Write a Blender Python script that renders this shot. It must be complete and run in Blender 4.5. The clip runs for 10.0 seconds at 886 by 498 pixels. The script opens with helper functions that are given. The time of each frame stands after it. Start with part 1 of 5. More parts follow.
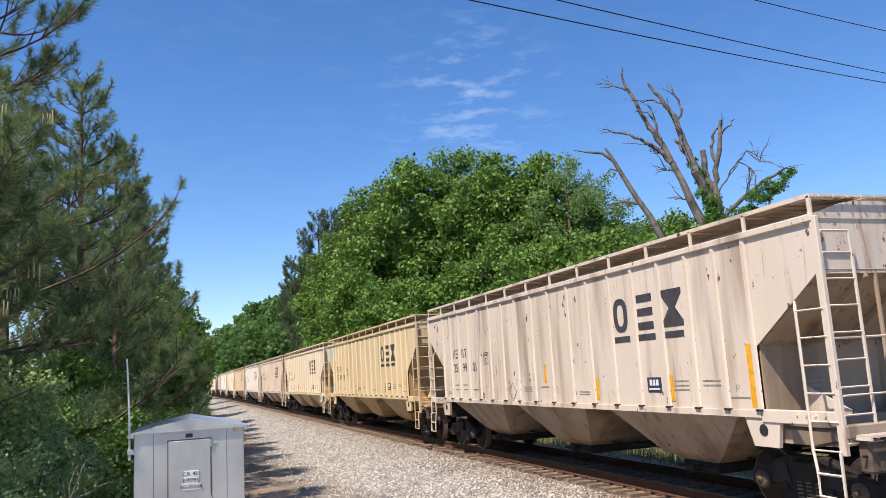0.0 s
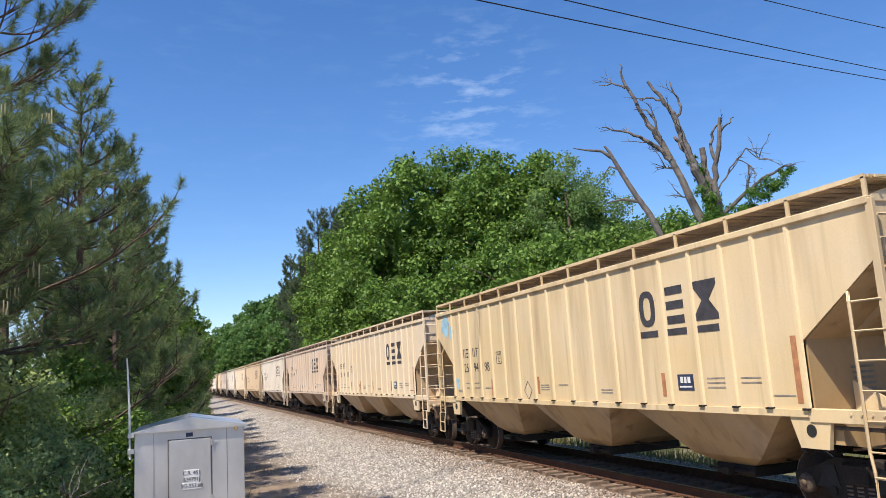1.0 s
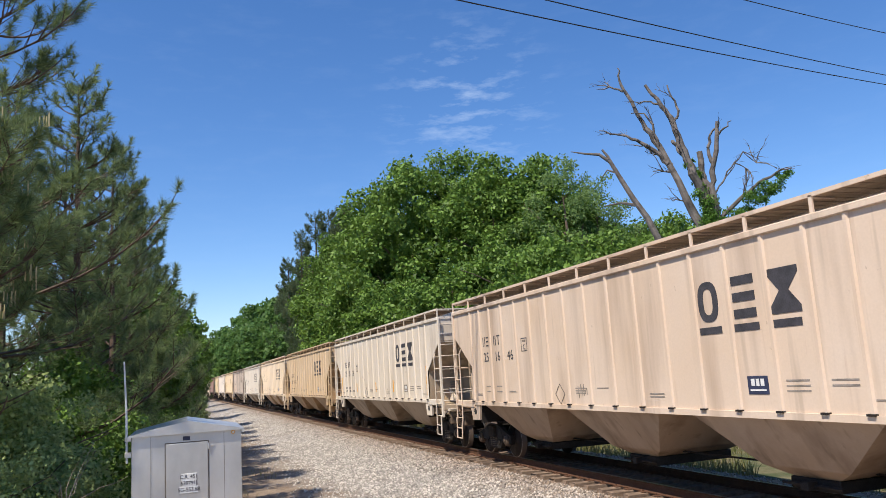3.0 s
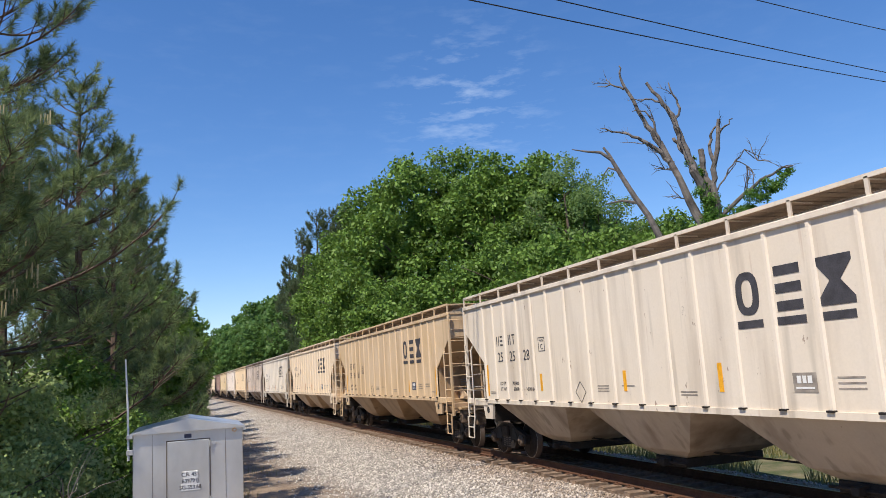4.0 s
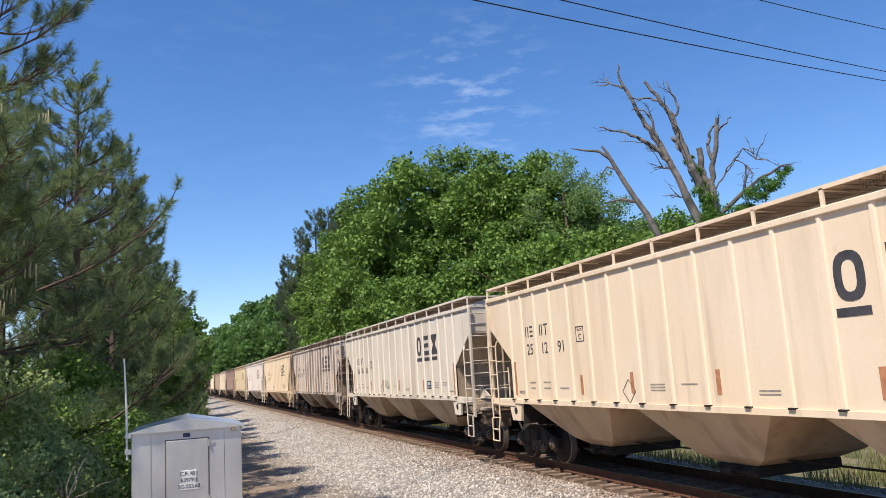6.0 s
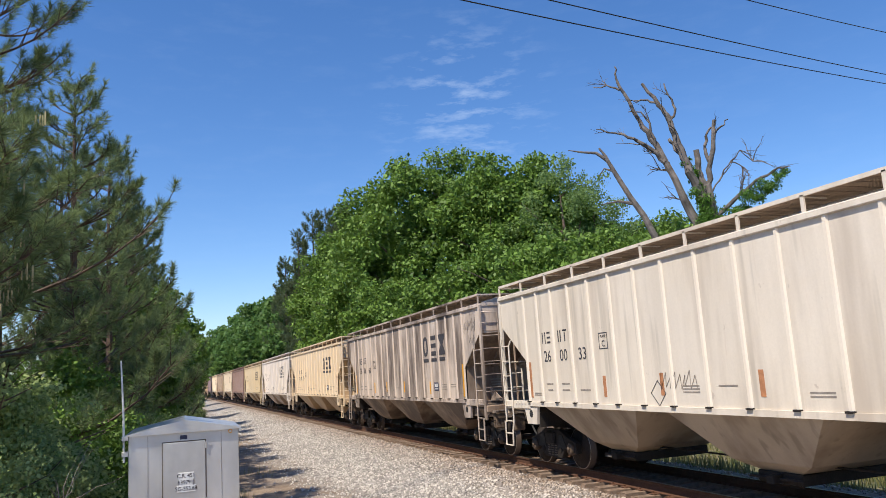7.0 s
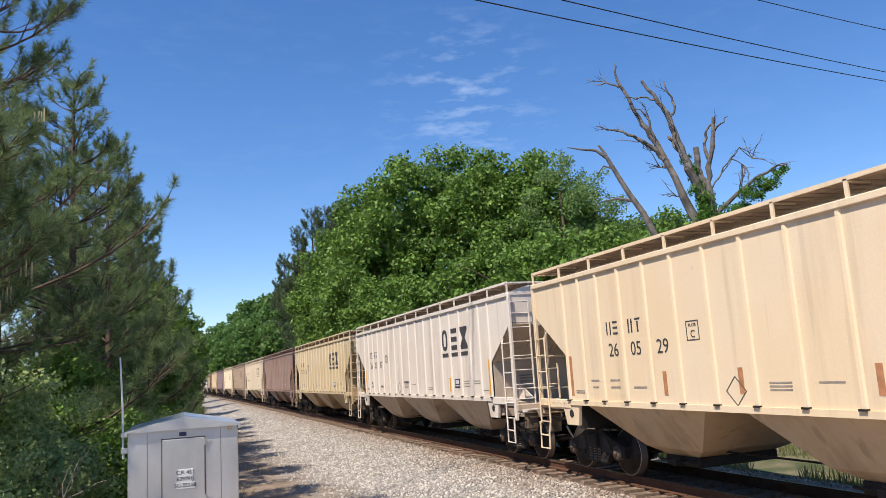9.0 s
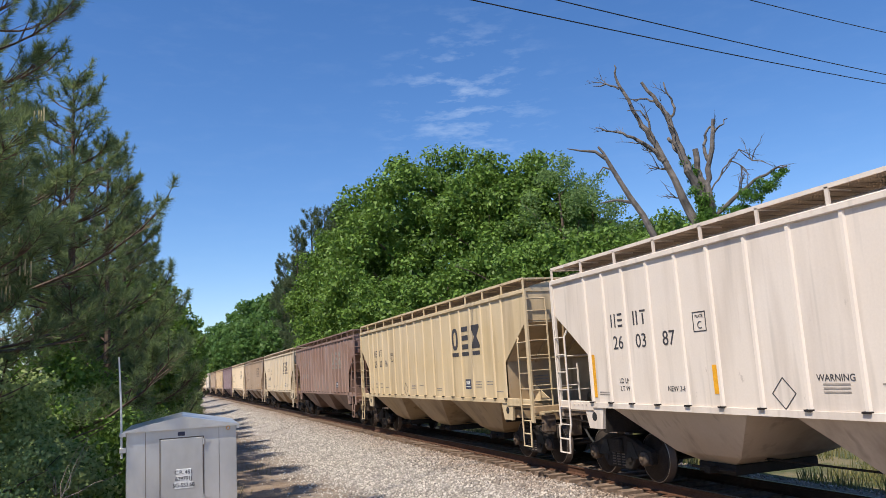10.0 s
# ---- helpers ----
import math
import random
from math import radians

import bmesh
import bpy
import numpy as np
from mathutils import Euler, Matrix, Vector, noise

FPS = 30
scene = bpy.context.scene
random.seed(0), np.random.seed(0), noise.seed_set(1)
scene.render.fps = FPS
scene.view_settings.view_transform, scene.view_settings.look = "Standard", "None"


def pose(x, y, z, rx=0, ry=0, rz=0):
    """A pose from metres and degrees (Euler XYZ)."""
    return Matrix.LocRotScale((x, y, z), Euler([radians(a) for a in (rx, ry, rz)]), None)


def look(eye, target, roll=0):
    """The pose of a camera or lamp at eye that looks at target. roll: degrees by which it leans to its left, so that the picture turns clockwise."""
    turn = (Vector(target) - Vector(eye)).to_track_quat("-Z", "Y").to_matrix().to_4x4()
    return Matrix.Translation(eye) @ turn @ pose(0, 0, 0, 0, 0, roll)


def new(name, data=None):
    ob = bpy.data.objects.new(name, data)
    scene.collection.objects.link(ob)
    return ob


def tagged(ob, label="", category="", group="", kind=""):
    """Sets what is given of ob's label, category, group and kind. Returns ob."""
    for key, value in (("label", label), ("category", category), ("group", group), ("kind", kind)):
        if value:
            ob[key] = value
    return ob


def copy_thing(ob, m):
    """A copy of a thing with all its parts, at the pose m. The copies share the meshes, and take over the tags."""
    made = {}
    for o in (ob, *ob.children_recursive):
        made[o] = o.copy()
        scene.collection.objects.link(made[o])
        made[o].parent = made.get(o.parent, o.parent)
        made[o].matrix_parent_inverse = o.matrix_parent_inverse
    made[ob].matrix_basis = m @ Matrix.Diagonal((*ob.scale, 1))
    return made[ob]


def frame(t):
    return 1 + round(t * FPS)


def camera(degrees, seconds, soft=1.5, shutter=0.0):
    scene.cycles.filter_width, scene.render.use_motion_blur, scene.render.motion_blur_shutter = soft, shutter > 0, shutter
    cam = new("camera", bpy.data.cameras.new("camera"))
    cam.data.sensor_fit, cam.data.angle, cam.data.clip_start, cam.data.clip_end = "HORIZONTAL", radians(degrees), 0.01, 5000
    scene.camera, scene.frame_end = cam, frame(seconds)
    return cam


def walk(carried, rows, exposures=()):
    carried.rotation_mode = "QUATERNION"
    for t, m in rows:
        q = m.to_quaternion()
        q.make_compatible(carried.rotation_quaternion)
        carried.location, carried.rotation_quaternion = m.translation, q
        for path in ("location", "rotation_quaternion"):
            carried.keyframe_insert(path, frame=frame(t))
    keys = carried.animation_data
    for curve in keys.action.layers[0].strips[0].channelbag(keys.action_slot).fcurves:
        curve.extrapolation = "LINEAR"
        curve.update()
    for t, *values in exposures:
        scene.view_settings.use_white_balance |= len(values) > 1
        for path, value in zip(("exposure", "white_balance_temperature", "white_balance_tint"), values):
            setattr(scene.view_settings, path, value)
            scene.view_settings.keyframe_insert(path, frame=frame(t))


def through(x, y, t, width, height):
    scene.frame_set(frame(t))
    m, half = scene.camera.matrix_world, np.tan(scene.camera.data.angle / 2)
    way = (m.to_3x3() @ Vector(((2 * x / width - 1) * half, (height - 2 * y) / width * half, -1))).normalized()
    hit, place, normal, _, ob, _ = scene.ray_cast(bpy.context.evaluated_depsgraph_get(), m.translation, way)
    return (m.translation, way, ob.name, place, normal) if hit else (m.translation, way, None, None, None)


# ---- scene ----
# World: the near train flank lies at x = 7.87, the track runs along y, z = 0 is the top of the rail.
CAM_H = 2.324
TRACK_X = 9.47
CAR_PITCH = 17.794
SPEED = 18.71
FIRST_Y = 15.947         # centre of car 0 at the start

cam = camera(59.88, 10.0, soft=0.5)
walk(cam, [
    (0.0, pose(0, 0, CAM_H, 99.086, 3.323, -18.938)),
    (0.5, pose(0, 0, CAM_H, 98.986, 3.474, -18.944)),
    (1.0, pose(0, 0, CAM_H, 98.972, 3.500, -18.936)),
    (1.5, pose(0, 0, CAM_H, 99.039, 3.490, -18.991)),
    (2.0, pose(0, 0, CAM_H, 99.170, 3.500, -19.110)),
    (2.5, pose(0, 0, CAM_H, 99.237, 3.491, -19.132)),
    (4.0, pose(0, 0, CAM_H, 99.052, 3.490, -19.026)),
    (4.5, pose(0, 0, CAM_H, 98.971, 3.450, -19.046)),
    (5.0, pose(0, 0, CAM_H, 98.933, 3.461, -19.047)),
    (5.5, pose(0, 0, CAM_H, 98.930, 3.496, -19.049)),
    (7.0, pose(0, 0, CAM_H, 99.094, 3.590, -19.307)),
    (7.5, pose(0, 0, CAM_H, 99.082, 3.540, -19.332)),
    (8.0, pose(0, 0, CAM_H, 99.029, 3.572, -19.318)),
    (8.5, pose(0, 0, CAM_H, 98.966, 3.620, -19.324)),
    (9.0, pose(0, 0, CAM_H, 98.873, 3.537, -19.368)),
    (9.5, pose(0, 0, CAM_H, 98.863, 3.431, -19.416)),
    (10.0, pose(0, 0, CAM_H, 98.921, 3.326, -19.451)),
], exposures=[(0.0, 0.32), (1.5, 0.27), (2.5, 0.24), (4.0, 0.15), (4.5, 0.15), (5.5, 0.25), (7.5, 0.21), (8.5, 0.25), (9.3, 0.20), (10.0, 0.12)])

# ---- light: a clear late-spring sky and one sun, behind the camera on its left ----
SUN_AZ = radians(240)     # compass angle from +y, clockwise
SUN_EL = radians(58)
to_sun = Vector((math.sin(SUN_AZ) * math.cos(SUN_EL), math.cos(SUN_AZ) * math.cos(SUN_EL), math.sin(SUN_EL)))
sun = new("sun", bpy.data.lights.new("sun", "SUN"))
sun.data.energy, sun.data.angle, sun.data.color = 5.7, radians(0.53), (1.0, 0.90, 0.76)
sun.matrix_world = look(to_sun * 100, (0, 0, 0))

world = bpy.data.worlds.new("sky")
scene.world = world
world.use_nodes = True
wn, wl = world.node_tree.nodes, world.node_tree.links
wn.clear()
w_out = wn.new("ShaderNodeOutputWorld")
w_bg = wn.new("ShaderNodeBackground")
w_sky = wn.new("ShaderNodeTexSky")
w_sky.sky_type, w_sky.sun_disc = "NISHITA", False
w_sky.sun_elevation, w_sky.sun_rotation = SUN_EL, SUN_AZ
w_sky.altitude, w_sky.air_density, w_sky.dust_density, w_sky.ozone_density = 200, 1.0, 0.1, 2.5
w_bg.inputs["Strength"].default_value = 0.122
# thin cirrus wisps: stretched noise, thinned out by a broad noise
w_co = wn.new("ShaderNodeTexCoord")
w_map = wn.new("ShaderNodeMapping")
w_map.inputs["Scale"].default_value = (4.0, 4.0, 15.0)
w_map.inputs["Location"].default_value = (0.35, 0.1, 0.2)
w_n1 = wn.new("ShaderNodeTexNoise")
w_n1.inputs["Scale"].default_value, w_n1.inputs["Detail"].default_value, w_n1.inputs["Roughness"].default_value = 4.2, 8.0, 0.62
w_r1 = wn.new("ShaderNodeMapRange")
w_r1.inputs["From Min"].default_value, w_r1.inputs["From Max"].default_value = 0.50, 0.82
w_dot = wn.new("ShaderNodeVectorMath")
w_dot.operation = "DISTANCE"
w_dot.inputs[1].default_value = (0.358, 0.872, 0.333)
w_r2 = wn.new("ShaderNodeMapRange")
w_r2.inputs["From Min"].default_value, w_r2.inputs["From Max"].default_value = 0.0, 0.13
w_r2.inputs["To Min"].default_value, w_r2.inputs["To Max"].default_value = 0.55, 0.03
w_mul = wn.new("ShaderNodeMath")
w_mul.operation = "MULTIPLY"
w_mix = wn.new("ShaderNodeMix")
w_mix.data_type = "RGBA"
w_mix.inputs["B"].default_value = (6.2, 7.2, 8.6, 1)
wl.new(w_co.outputs["Generated"], w_map.inputs["Vector"])
wl.new(w_map.outputs["Vector"], w_n1.inputs["Vector"])
wl.new(w_n1.outputs["Fac"], w_r1.inputs["Value"])
wl.new(w_co.outputs["Generated"], w_dot.inputs[0])
wl.new(w_dot.outputs["Value"], w_r2.inputs["Value"])
wl.new(w_r1.outputs["Result"], w_mul.inputs[0])
wl.new(w_r2.outputs["Result"], w_mul.inputs[1])
wl.new(w_mul.outputs[0], w_mix.inputs["Factor"])
w_hue = wn.new("ShaderNodeHueSaturation")
w_hue.inputs["Saturation"].default_value, w_hue.inputs["Value"].default_value = 1.22, 1.0
wl.new(w_sky.outputs["Color"], w_hue.inputs["Color"])
w_tint = wn.new("ShaderNodeMix")
w_tint.data_type, w_tint.blend_type = "RGBA", "MULTIPLY"
w_tint.inputs["Factor"].default_value = 1.0
w_tint.inputs["B"].default_value = (1.0, 1.02, 1.18, 1)
wl.new(w_hue.outputs["Color"], w_tint.inputs["A"])
wl.new(w_tint.outputs["Result"], w_mix.inputs["A"])
wl.new(w_mix.outputs["Result"], w_bg.inputs["Color"])
wl.new(w_bg.outputs["Background"], w_out.inputs["Surface"])

# ---- materials ----
class Nodes:
    """A small builder of node materials."""

    def __init__(self, name):
        self.mat = bpy.data.materials.new(name)
        self.mat.use_nodes = True
        self.n, self.l = self.mat.node_tree.nodes, self.mat.node_tree.links
        self.bsdf = self.n["Principled BSDF"]
        self.co = self.n.new("ShaderNodeTexCoord")

    def put(self, socket, value):
        if isinstance(value, bpy.types.NodeSocket):
            self.l.new(value, socket)
        elif isinstance(value, tuple) and len(value) == 3 and socket.type == "RGBA":
            socket.default_value = (*value, 1)
        else:
            socket.default_value = value

    def noise(self, scale, detail=4, rough=0.55, stretch=(1, 1, 1), seed=None, space="Object"):
        m = self.n.new("ShaderNodeMapping")
        m.inputs["Scale"].default_value = stretch
        self.l.new(self.co.outputs[space], m.inputs["Vector"])
        t = self.n.new("ShaderNodeTexNoise")
        if seed is not None:
            t.noise_dimensions = "4D"
            self.put(t.inputs["W"], seed)
        t.inputs["Scale"].default_value, t.inputs["Detail"].default_value, t.inputs["Roughness"].default_value = scale, detail, rough
        self.l.new(m.outputs["Vector"], t.inputs["Vector"])
        return t.outputs["Fac"]

    def ramp(self, value, lo, hi, a=0.0, b=1.0):
        r = self.n.new("ShaderNodeMapRange")
        for k, v in (("From Min", lo), ("From Max", hi), ("To Min", a), ("To Max", b)):
            r.inputs[k].default_value = v
        self.put(r.inputs["Value"], value)
        return r.outputs["Result"]

    def math(self, op, a, b=0.0):
        m = self.n.new("ShaderNodeMath")
        m.operation = op
        self.put(m.inputs[0], a), self.put(m.inputs[1], b)
        return m.outputs[0]

    def mix(self, fac, a, b, blend="MIX"):
        m = self.n.new("ShaderNodeMix")
        m.data_type, m.blend_type = "RGBA", blend
        self.put(m.inputs["Factor"], fac), self.put(m.inputs["A"], a), self.put(m.inputs["B"], b)
        return m.outputs["Result"]

    def random(self, what="object"):
        if what == "object":
            return self.n.new("ShaderNodeObjectInfo").outputs["Random"]
        return self.n.new("ShaderNodeNewGeometry").outputs["Random Per Island"]

    def axis(self, k, space="Object"):
        s = self.n.new("ShaderNodeSeparateXYZ")
        self.l.new(self.co.outputs[space], s.inputs[0])
        return s.outputs[k]

    def set(self, color=None, rough=None, metal=None, bump=None, strength=0.3, distance=0.01, spec=None):
        b = self.bsdf.inputs
        for key, v in (("Base Color", color), ("Roughness", rough), ("Metallic", metal), ("Specular IOR Level", spec)):
            if v is not None:
                self.put(b[key], v)
        if bump is not None:
            n = self.n.new("ShaderNodeBump")
            n.inputs["Strength"].default_value, n.inputs["Distance"].default_value = strength, distance
            self.put(n.inputs["Height"], bump)
            self.l.new(n.outputs["Normal"], b["Normal"])
        return self.mat


def plain(name, color, rough=0.6, metal=0.0, scale=6.0, vary=0.25, bump=0.15):
    k = Nodes(name)
    n1, n2 = k.noise(scale), k.noise(scale * 9, 3)
    c = k.mix(k.ramp(n1, 0.3, 0.7), tuple(v * (1 - vary) for v in color), tuple(min(1, v * (1 + vary)) for v in color))
    c = k.mix(k.ramp(n2, 0.45, 0.75, 0, 0.35), c, tuple(v * 0.6 for v in color))
    return k.set(c, k.ramp(n2, 0.3, 0.7, rough - 0.08, min(1, rough + 0.12)), metal, n2, bump)


def car_paint(name, color, dirt=0.3, rust=0.2, soot=0.0, seed=0.0):
    """Weathered hopper paint: fading, long drip streaks, soot, rust blisters. In the car's own space."""
    k = Nodes(name)
    big = k.noise(0.5, 5, 0.6, seed=seed)
    streak = k.noise(1.5, 4, 0.55, (1, 1.3, 0.14), seed=seed + 3.1)
    thin = k.noise(3.6, 2, 0.5, (1, 1.5, 0.09), seed=seed + 7.7)
    spots = k.noise(5.5, 6, 0.66, (1, 1, 0.6), seed=seed + 1.7)
    fine = k.noise(30, 3, seed=seed)
    faded = tuple(v + (0.75 - v) * 0.16 for v in color)
    c = k.mix(k.ramp(big, 0.35, 0.65), color, faded)
    grime = (color[0] * 0.42 + 0.02, color[1] * 0.36 + 0.02, color[2] * 0.32 + 0.02)
    c = k.mix(k.math("MULTIPLY", k.ramp(streak, 0.50, 0.72), dirt), c, grime)
    c = k.mix(k.math("MULTIPLY", k.ramp(thin, 0.60, 0.70), dirt * 0.75), c, tuple(v * 0.5 for v in color))
    if soot:
        c = k.mix(k.math("MULTIPLY", k.ramp(k.noise(1.1, 5, 0.65, (1, 1.0, 0.22), seed=seed + 5), 0.40, 0.60), soot), c, (0.085, 0.062, 0.052))
    mask = k.math("MULTIPLY", k.ramp(spots, 0.675 - 0.055 * rust, 0.71 - 0.055 * rust), min(1, rust * 1.8))
    c = k.mix(mask, c, k.mix(k.ramp(fine, 0.4, 0.6), (0.16, 0.055, 0.025), (0.07, 0.035, 0.025)))
    drip = k.math("MULTIPLY", k.ramp(k.noise(4.5, 4, 0.6, (1, 2.2, 0.12), seed=seed + 9), 0.62, 0.74), rust)
    c = k.mix(drip, c, (0.30, 0.13, 0.055))
    c = k.mix(k.ramp(fine, 0.35, 0.8, 0, 0.14), c, tuple(v * 0.55 for v in color))
    rough = k.math("ADD", k.ramp(big, 0.3, 0.7, 0.50, 0.66), k.math("MULTIPLY", mask, 0.25))
    height = k.math("ADD", k.math("MULTIPLY", k.noise(1.3, 3, seed=seed + 2), 1.0), k.math("MULTIPLY", fine, 0.05))
    return k.set(c, rough, 0.0, height, 0.35, 0.03, 0.35)


def leaf_mat(name, dark, light, through=0.35, patch_scale=0.35, contrast=0.6):
    """Foliage: thin leaves that let some light through; each leaf has its own green."""
    k = Nodes(name)
    r = k.random("island")
    patch = k.noise(patch_scale, 3, seed=k.math("MULTIPLY", k.random("object"), 40.0))
    c = k.mix(r, dark, light)
    c = k.mix(k.ramp(patch, 0.38, 0.66, 0, contrast), c, tuple(v * 0.75 for v in dark) if contrast > 0.6 else tuple(v * 0.7 for v in light))
    k.set(c, 0.55, spec=0.25)
    t = k.n.new("ShaderNodeBsdfTranslucent")
    k.put(t.inputs["Color"], k.mix(0.5, c, tuple(min(1, v * 1.8) for v in light)))
    m = k.n.new("ShaderNodeMixShader")
    m.inputs["Fac"].default_value = through
    k.l.new(k.bsdf.outputs[0], m.inputs[1]), k.l.new(t.outputs[0], m.inputs[2])
    k.l.new(m.outputs[0], k.n["Material Output"].inputs["Surface"])
    return k.mat


def ground_mat():
    """Grey-white ballast near the track, turning into sandy dirt with pine straw away from it."""
    k = Nodes("ballast_and_dirt")
    x = k.axis(0)
    wob = k.noise(0.35, 5, 0.65)
    edge = k.math("ADD", x, k.math("MULTIPLY", k.math("SUBTRACT", wob, 0.5), 5.0))
    v = k.n.new("ShaderNodeTexVoronoi")
    v.inputs["Scale"].default_value = 17.0
    k.l.new(k.co.outputs["Object"], v.inputs["Vector"])
    bw = k.n.new("ShaderNodeRGBToBW")
    k.l.new(v.outputs["Color"], bw.inputs[0])
    stone = k.mix(bw.outputs[0], (0.24, 0.22, 0.198), (0.68, 0.63, 0.57))
    stone = k.mix(k.ramp(v.outputs["Distance"], 0.25, 0.75, 0, 0.8), stone, (0.09, 0.08, 0.07))
    stone = k.mix(k.ramp(k.noise(0.9, 4), 0.5, 0.75, 0, 0.35), stone, (0.36, 0.29, 0.22))
    stone = k.mix(k.ramp(k.noise(5.0, 5, 0.7), 0.40, 0.62, 0, 0.45), stone, (0.17, 0.145, 0.12))
    stone = k.mix(k.math("MULTIPLY", k.ramp(x, 6.4, 8.0), k.ramp(k.noise(1.2, 4), 0.3, 0.7, 0.25, 0.8)), stone, (0.24, 0.165, 0.115))
    dirt = k.mix(k.ramp(k.noise(1.4, 6, 0.7), 0.35, 0.65), (0.17, 0.12, 0.08), (0.31, 0.24, 0.175))
    dirt = k.mix(k.ramp(k.noise(22, 4, 0.7), 0.5, 0.7, 0, 0.7), dirt, (0.10, 0.06, 0.035))
    far_side = k.ramp(edge, 11.2, 13.0)
    c = k.mix(k.ramp(edge, 2.9, 4.8), dirt, stone)
    # brown-stained bed between the rails, darkened further to deepen shade under the train
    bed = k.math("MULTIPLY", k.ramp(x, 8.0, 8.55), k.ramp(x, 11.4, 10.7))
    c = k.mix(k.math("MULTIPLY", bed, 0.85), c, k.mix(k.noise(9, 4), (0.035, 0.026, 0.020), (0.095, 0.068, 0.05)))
    c = k.mix(far_side, c, k.mix(k.ramp(k.noise(1.1, 5), 0.4, 0.6), (0.06, 0.075, 0.025), (0.17, 0.145, 0.08)))
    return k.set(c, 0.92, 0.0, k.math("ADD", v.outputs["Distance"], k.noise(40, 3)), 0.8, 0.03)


STONE = Nodes("ballast_stone")
STONE.set(STONE.mix(STONE.math("MULTIPLY", STONE.ramp(STONE.axis(0), 6.4, 8.0), STONE.ramp(STONE.noise(1.2, 4), 0.3, 0.7, 0.3, 0.9)),
                    STONE.mix(STONE.random("island"), (0.18, 0.165, 0.148), (0.66, 0.61, 0.55)), STONE.mix(STONE.random("island"), (0.10, 0.07, 0.05), (0.36, 0.25, 0.175))),
          0.9, 0, STONE.noise(40), 0.4, 0.01)
STONE = STONE.mat
GROUND = ground_mat()
RAIL = plain("rusty_rail", (0.115, 0.055, 0.032), 0.75, 0.35)
RAIL_TOP = plain("worn_rail_head", (0.42, 0.39, 0.36), 0.3, 0.95, 4, 0.15, 0.05)
SLEEPER = plain("weathered_sleeper", (0.20, 0.14, 0.10), 0.9, 0, 9, 0.4, 0.6)
RUSTY_STEEL = plain("rusty_truck_steel", (0.020, 0.015, 0.0125), 0.8, 0.15, 5, 0.4, 0.35)
WHEEL_FACE = plain("brown_wheel_steel", (0.030, 0.022, 0.018), 0.8, 0.1, 5, 0.3, 0.2)
WHEEL_TREAD = plain("bright_wheel_tread", (0.085, 0.062, 0.050), 0.5, 0.4, 6, 0.1, 0.05)
# brown base holds both rust and the shade on the boards' underside
BOARD = plain("weathered_shaded_grating", (0.26, 0.185, 0.125), 0.8, 0.1, 3, 0.35, 0.3)
SPRING = plain("dusty_spring_steel", (0.15, 0.12, 0.095), 0.7, 0.2)
HOSE = plain("black_rubber", (0.02, 0.02, 0.02), 0.75)
BEARING = plain("dusty_bearing_steel", (0.12, 0.085, 0.06), 0.75, 0.2, 8, 0.4, 0.3)
PALE_BLUE = plain("pale_blue_spray_paint", (0.30, 0.50, 0.62), 0.7, 0, 3, 0.25, 0.1)
MARK = plain("charcoal_stencil_paint", (0.045, 0.043, 0.05), 0.7, 0, 5, 0.4, 0.1)
MARK_FADED = plain("faded_stencil_paint", (0.27, 0.235, 0.20), 0.75, 0, 5, 0.35, 0.1)
YELLOW = plain("yellow_reflective_tape", (0.75, 0.36, 0.02), 0.45, 0, 8, 0.2, 0.05)
ORANGE = plain("faded_orange_tape", (0.42, 0.19, 0.09), 0.55, 0, 8, 0.25, 0.05)
BLUE_PLATE = plain("dark_blue_plate", (0.035, 0.042, 0.085), 0.5, 0, 8, 0.2, 0.05)
WHITE_PLATE = plain("white_plate", (0.72, 0.72, 0.70), 0.5, 0, 8, 0.08, 0.03)
BARK = plain("grey_brown_bark", (0.13, 0.095, 0.07), 0.95, 0, 7, 0.4, 0.8)
PINE_BARK = plain("red_brown_pine_bark", (0.10, 0.068, 0.05), 0.95, 0, 9, 0.45, 0.9)
DEAD_WOOD = plain("bleached_dead_wood", (0.125, 0.11, 0.10), 0.9, 0, 3, 0.55, 0.8)
TWIG = plain("dry_twig", (0.27, 0.22, 0.17), 0.9, 0, 8, 0.3, 0.4)
LEAF = leaf_mat("broadleaf_green", (0.012, 0.040, 0.006), (0.185, 0.31, 0.055), 0.20)
LEAF_BRIGHT = leaf_mat("young_leaf_green", (0.07, 0.13, 0.035), (0.46, 0.55, 0.22), 0.35)
LEAF_AIRY = leaf_mat("pale_young_leaf_green", (0.06, 0.12, 0.03), (0.20, 0.30, 0.10), 0.35)
LEAF_FAR = leaf_mat("far_leaf_green", (0.04, 0.10, 0.026), (0.12, 0.22, 0.055), 0.35)
NEEDLE = leaf_mat("pine_needle_green", (0.050, 0.088, 0.034), (0.275, 0.35, 0.145), 0.24, 1.3, 0.66)
NEEDLE_FAR = leaf_mat("far_pine_green", (0.045, 0.075, 0.035), (0.12, 0.16, 0.075), 0.3)
GRASS = leaf_mat("weed_green_and_straw", (0.07, 0.11, 0.025), (0.30, 0.26, 0.11), 0.3)
IVY = leaf_mat("ivy_green", (0.035, 0.10, 0.016), (0.14, 0.27, 0.045), 0.3)
CANDLE = plain("pale_pine_candle", (0.45, 0.38, 0.20), 0.7)
CABLE = plain("black_cable", (0.015, 0.015, 0.017), 0.6)
ALU = Nodes("brushed_aluminium")
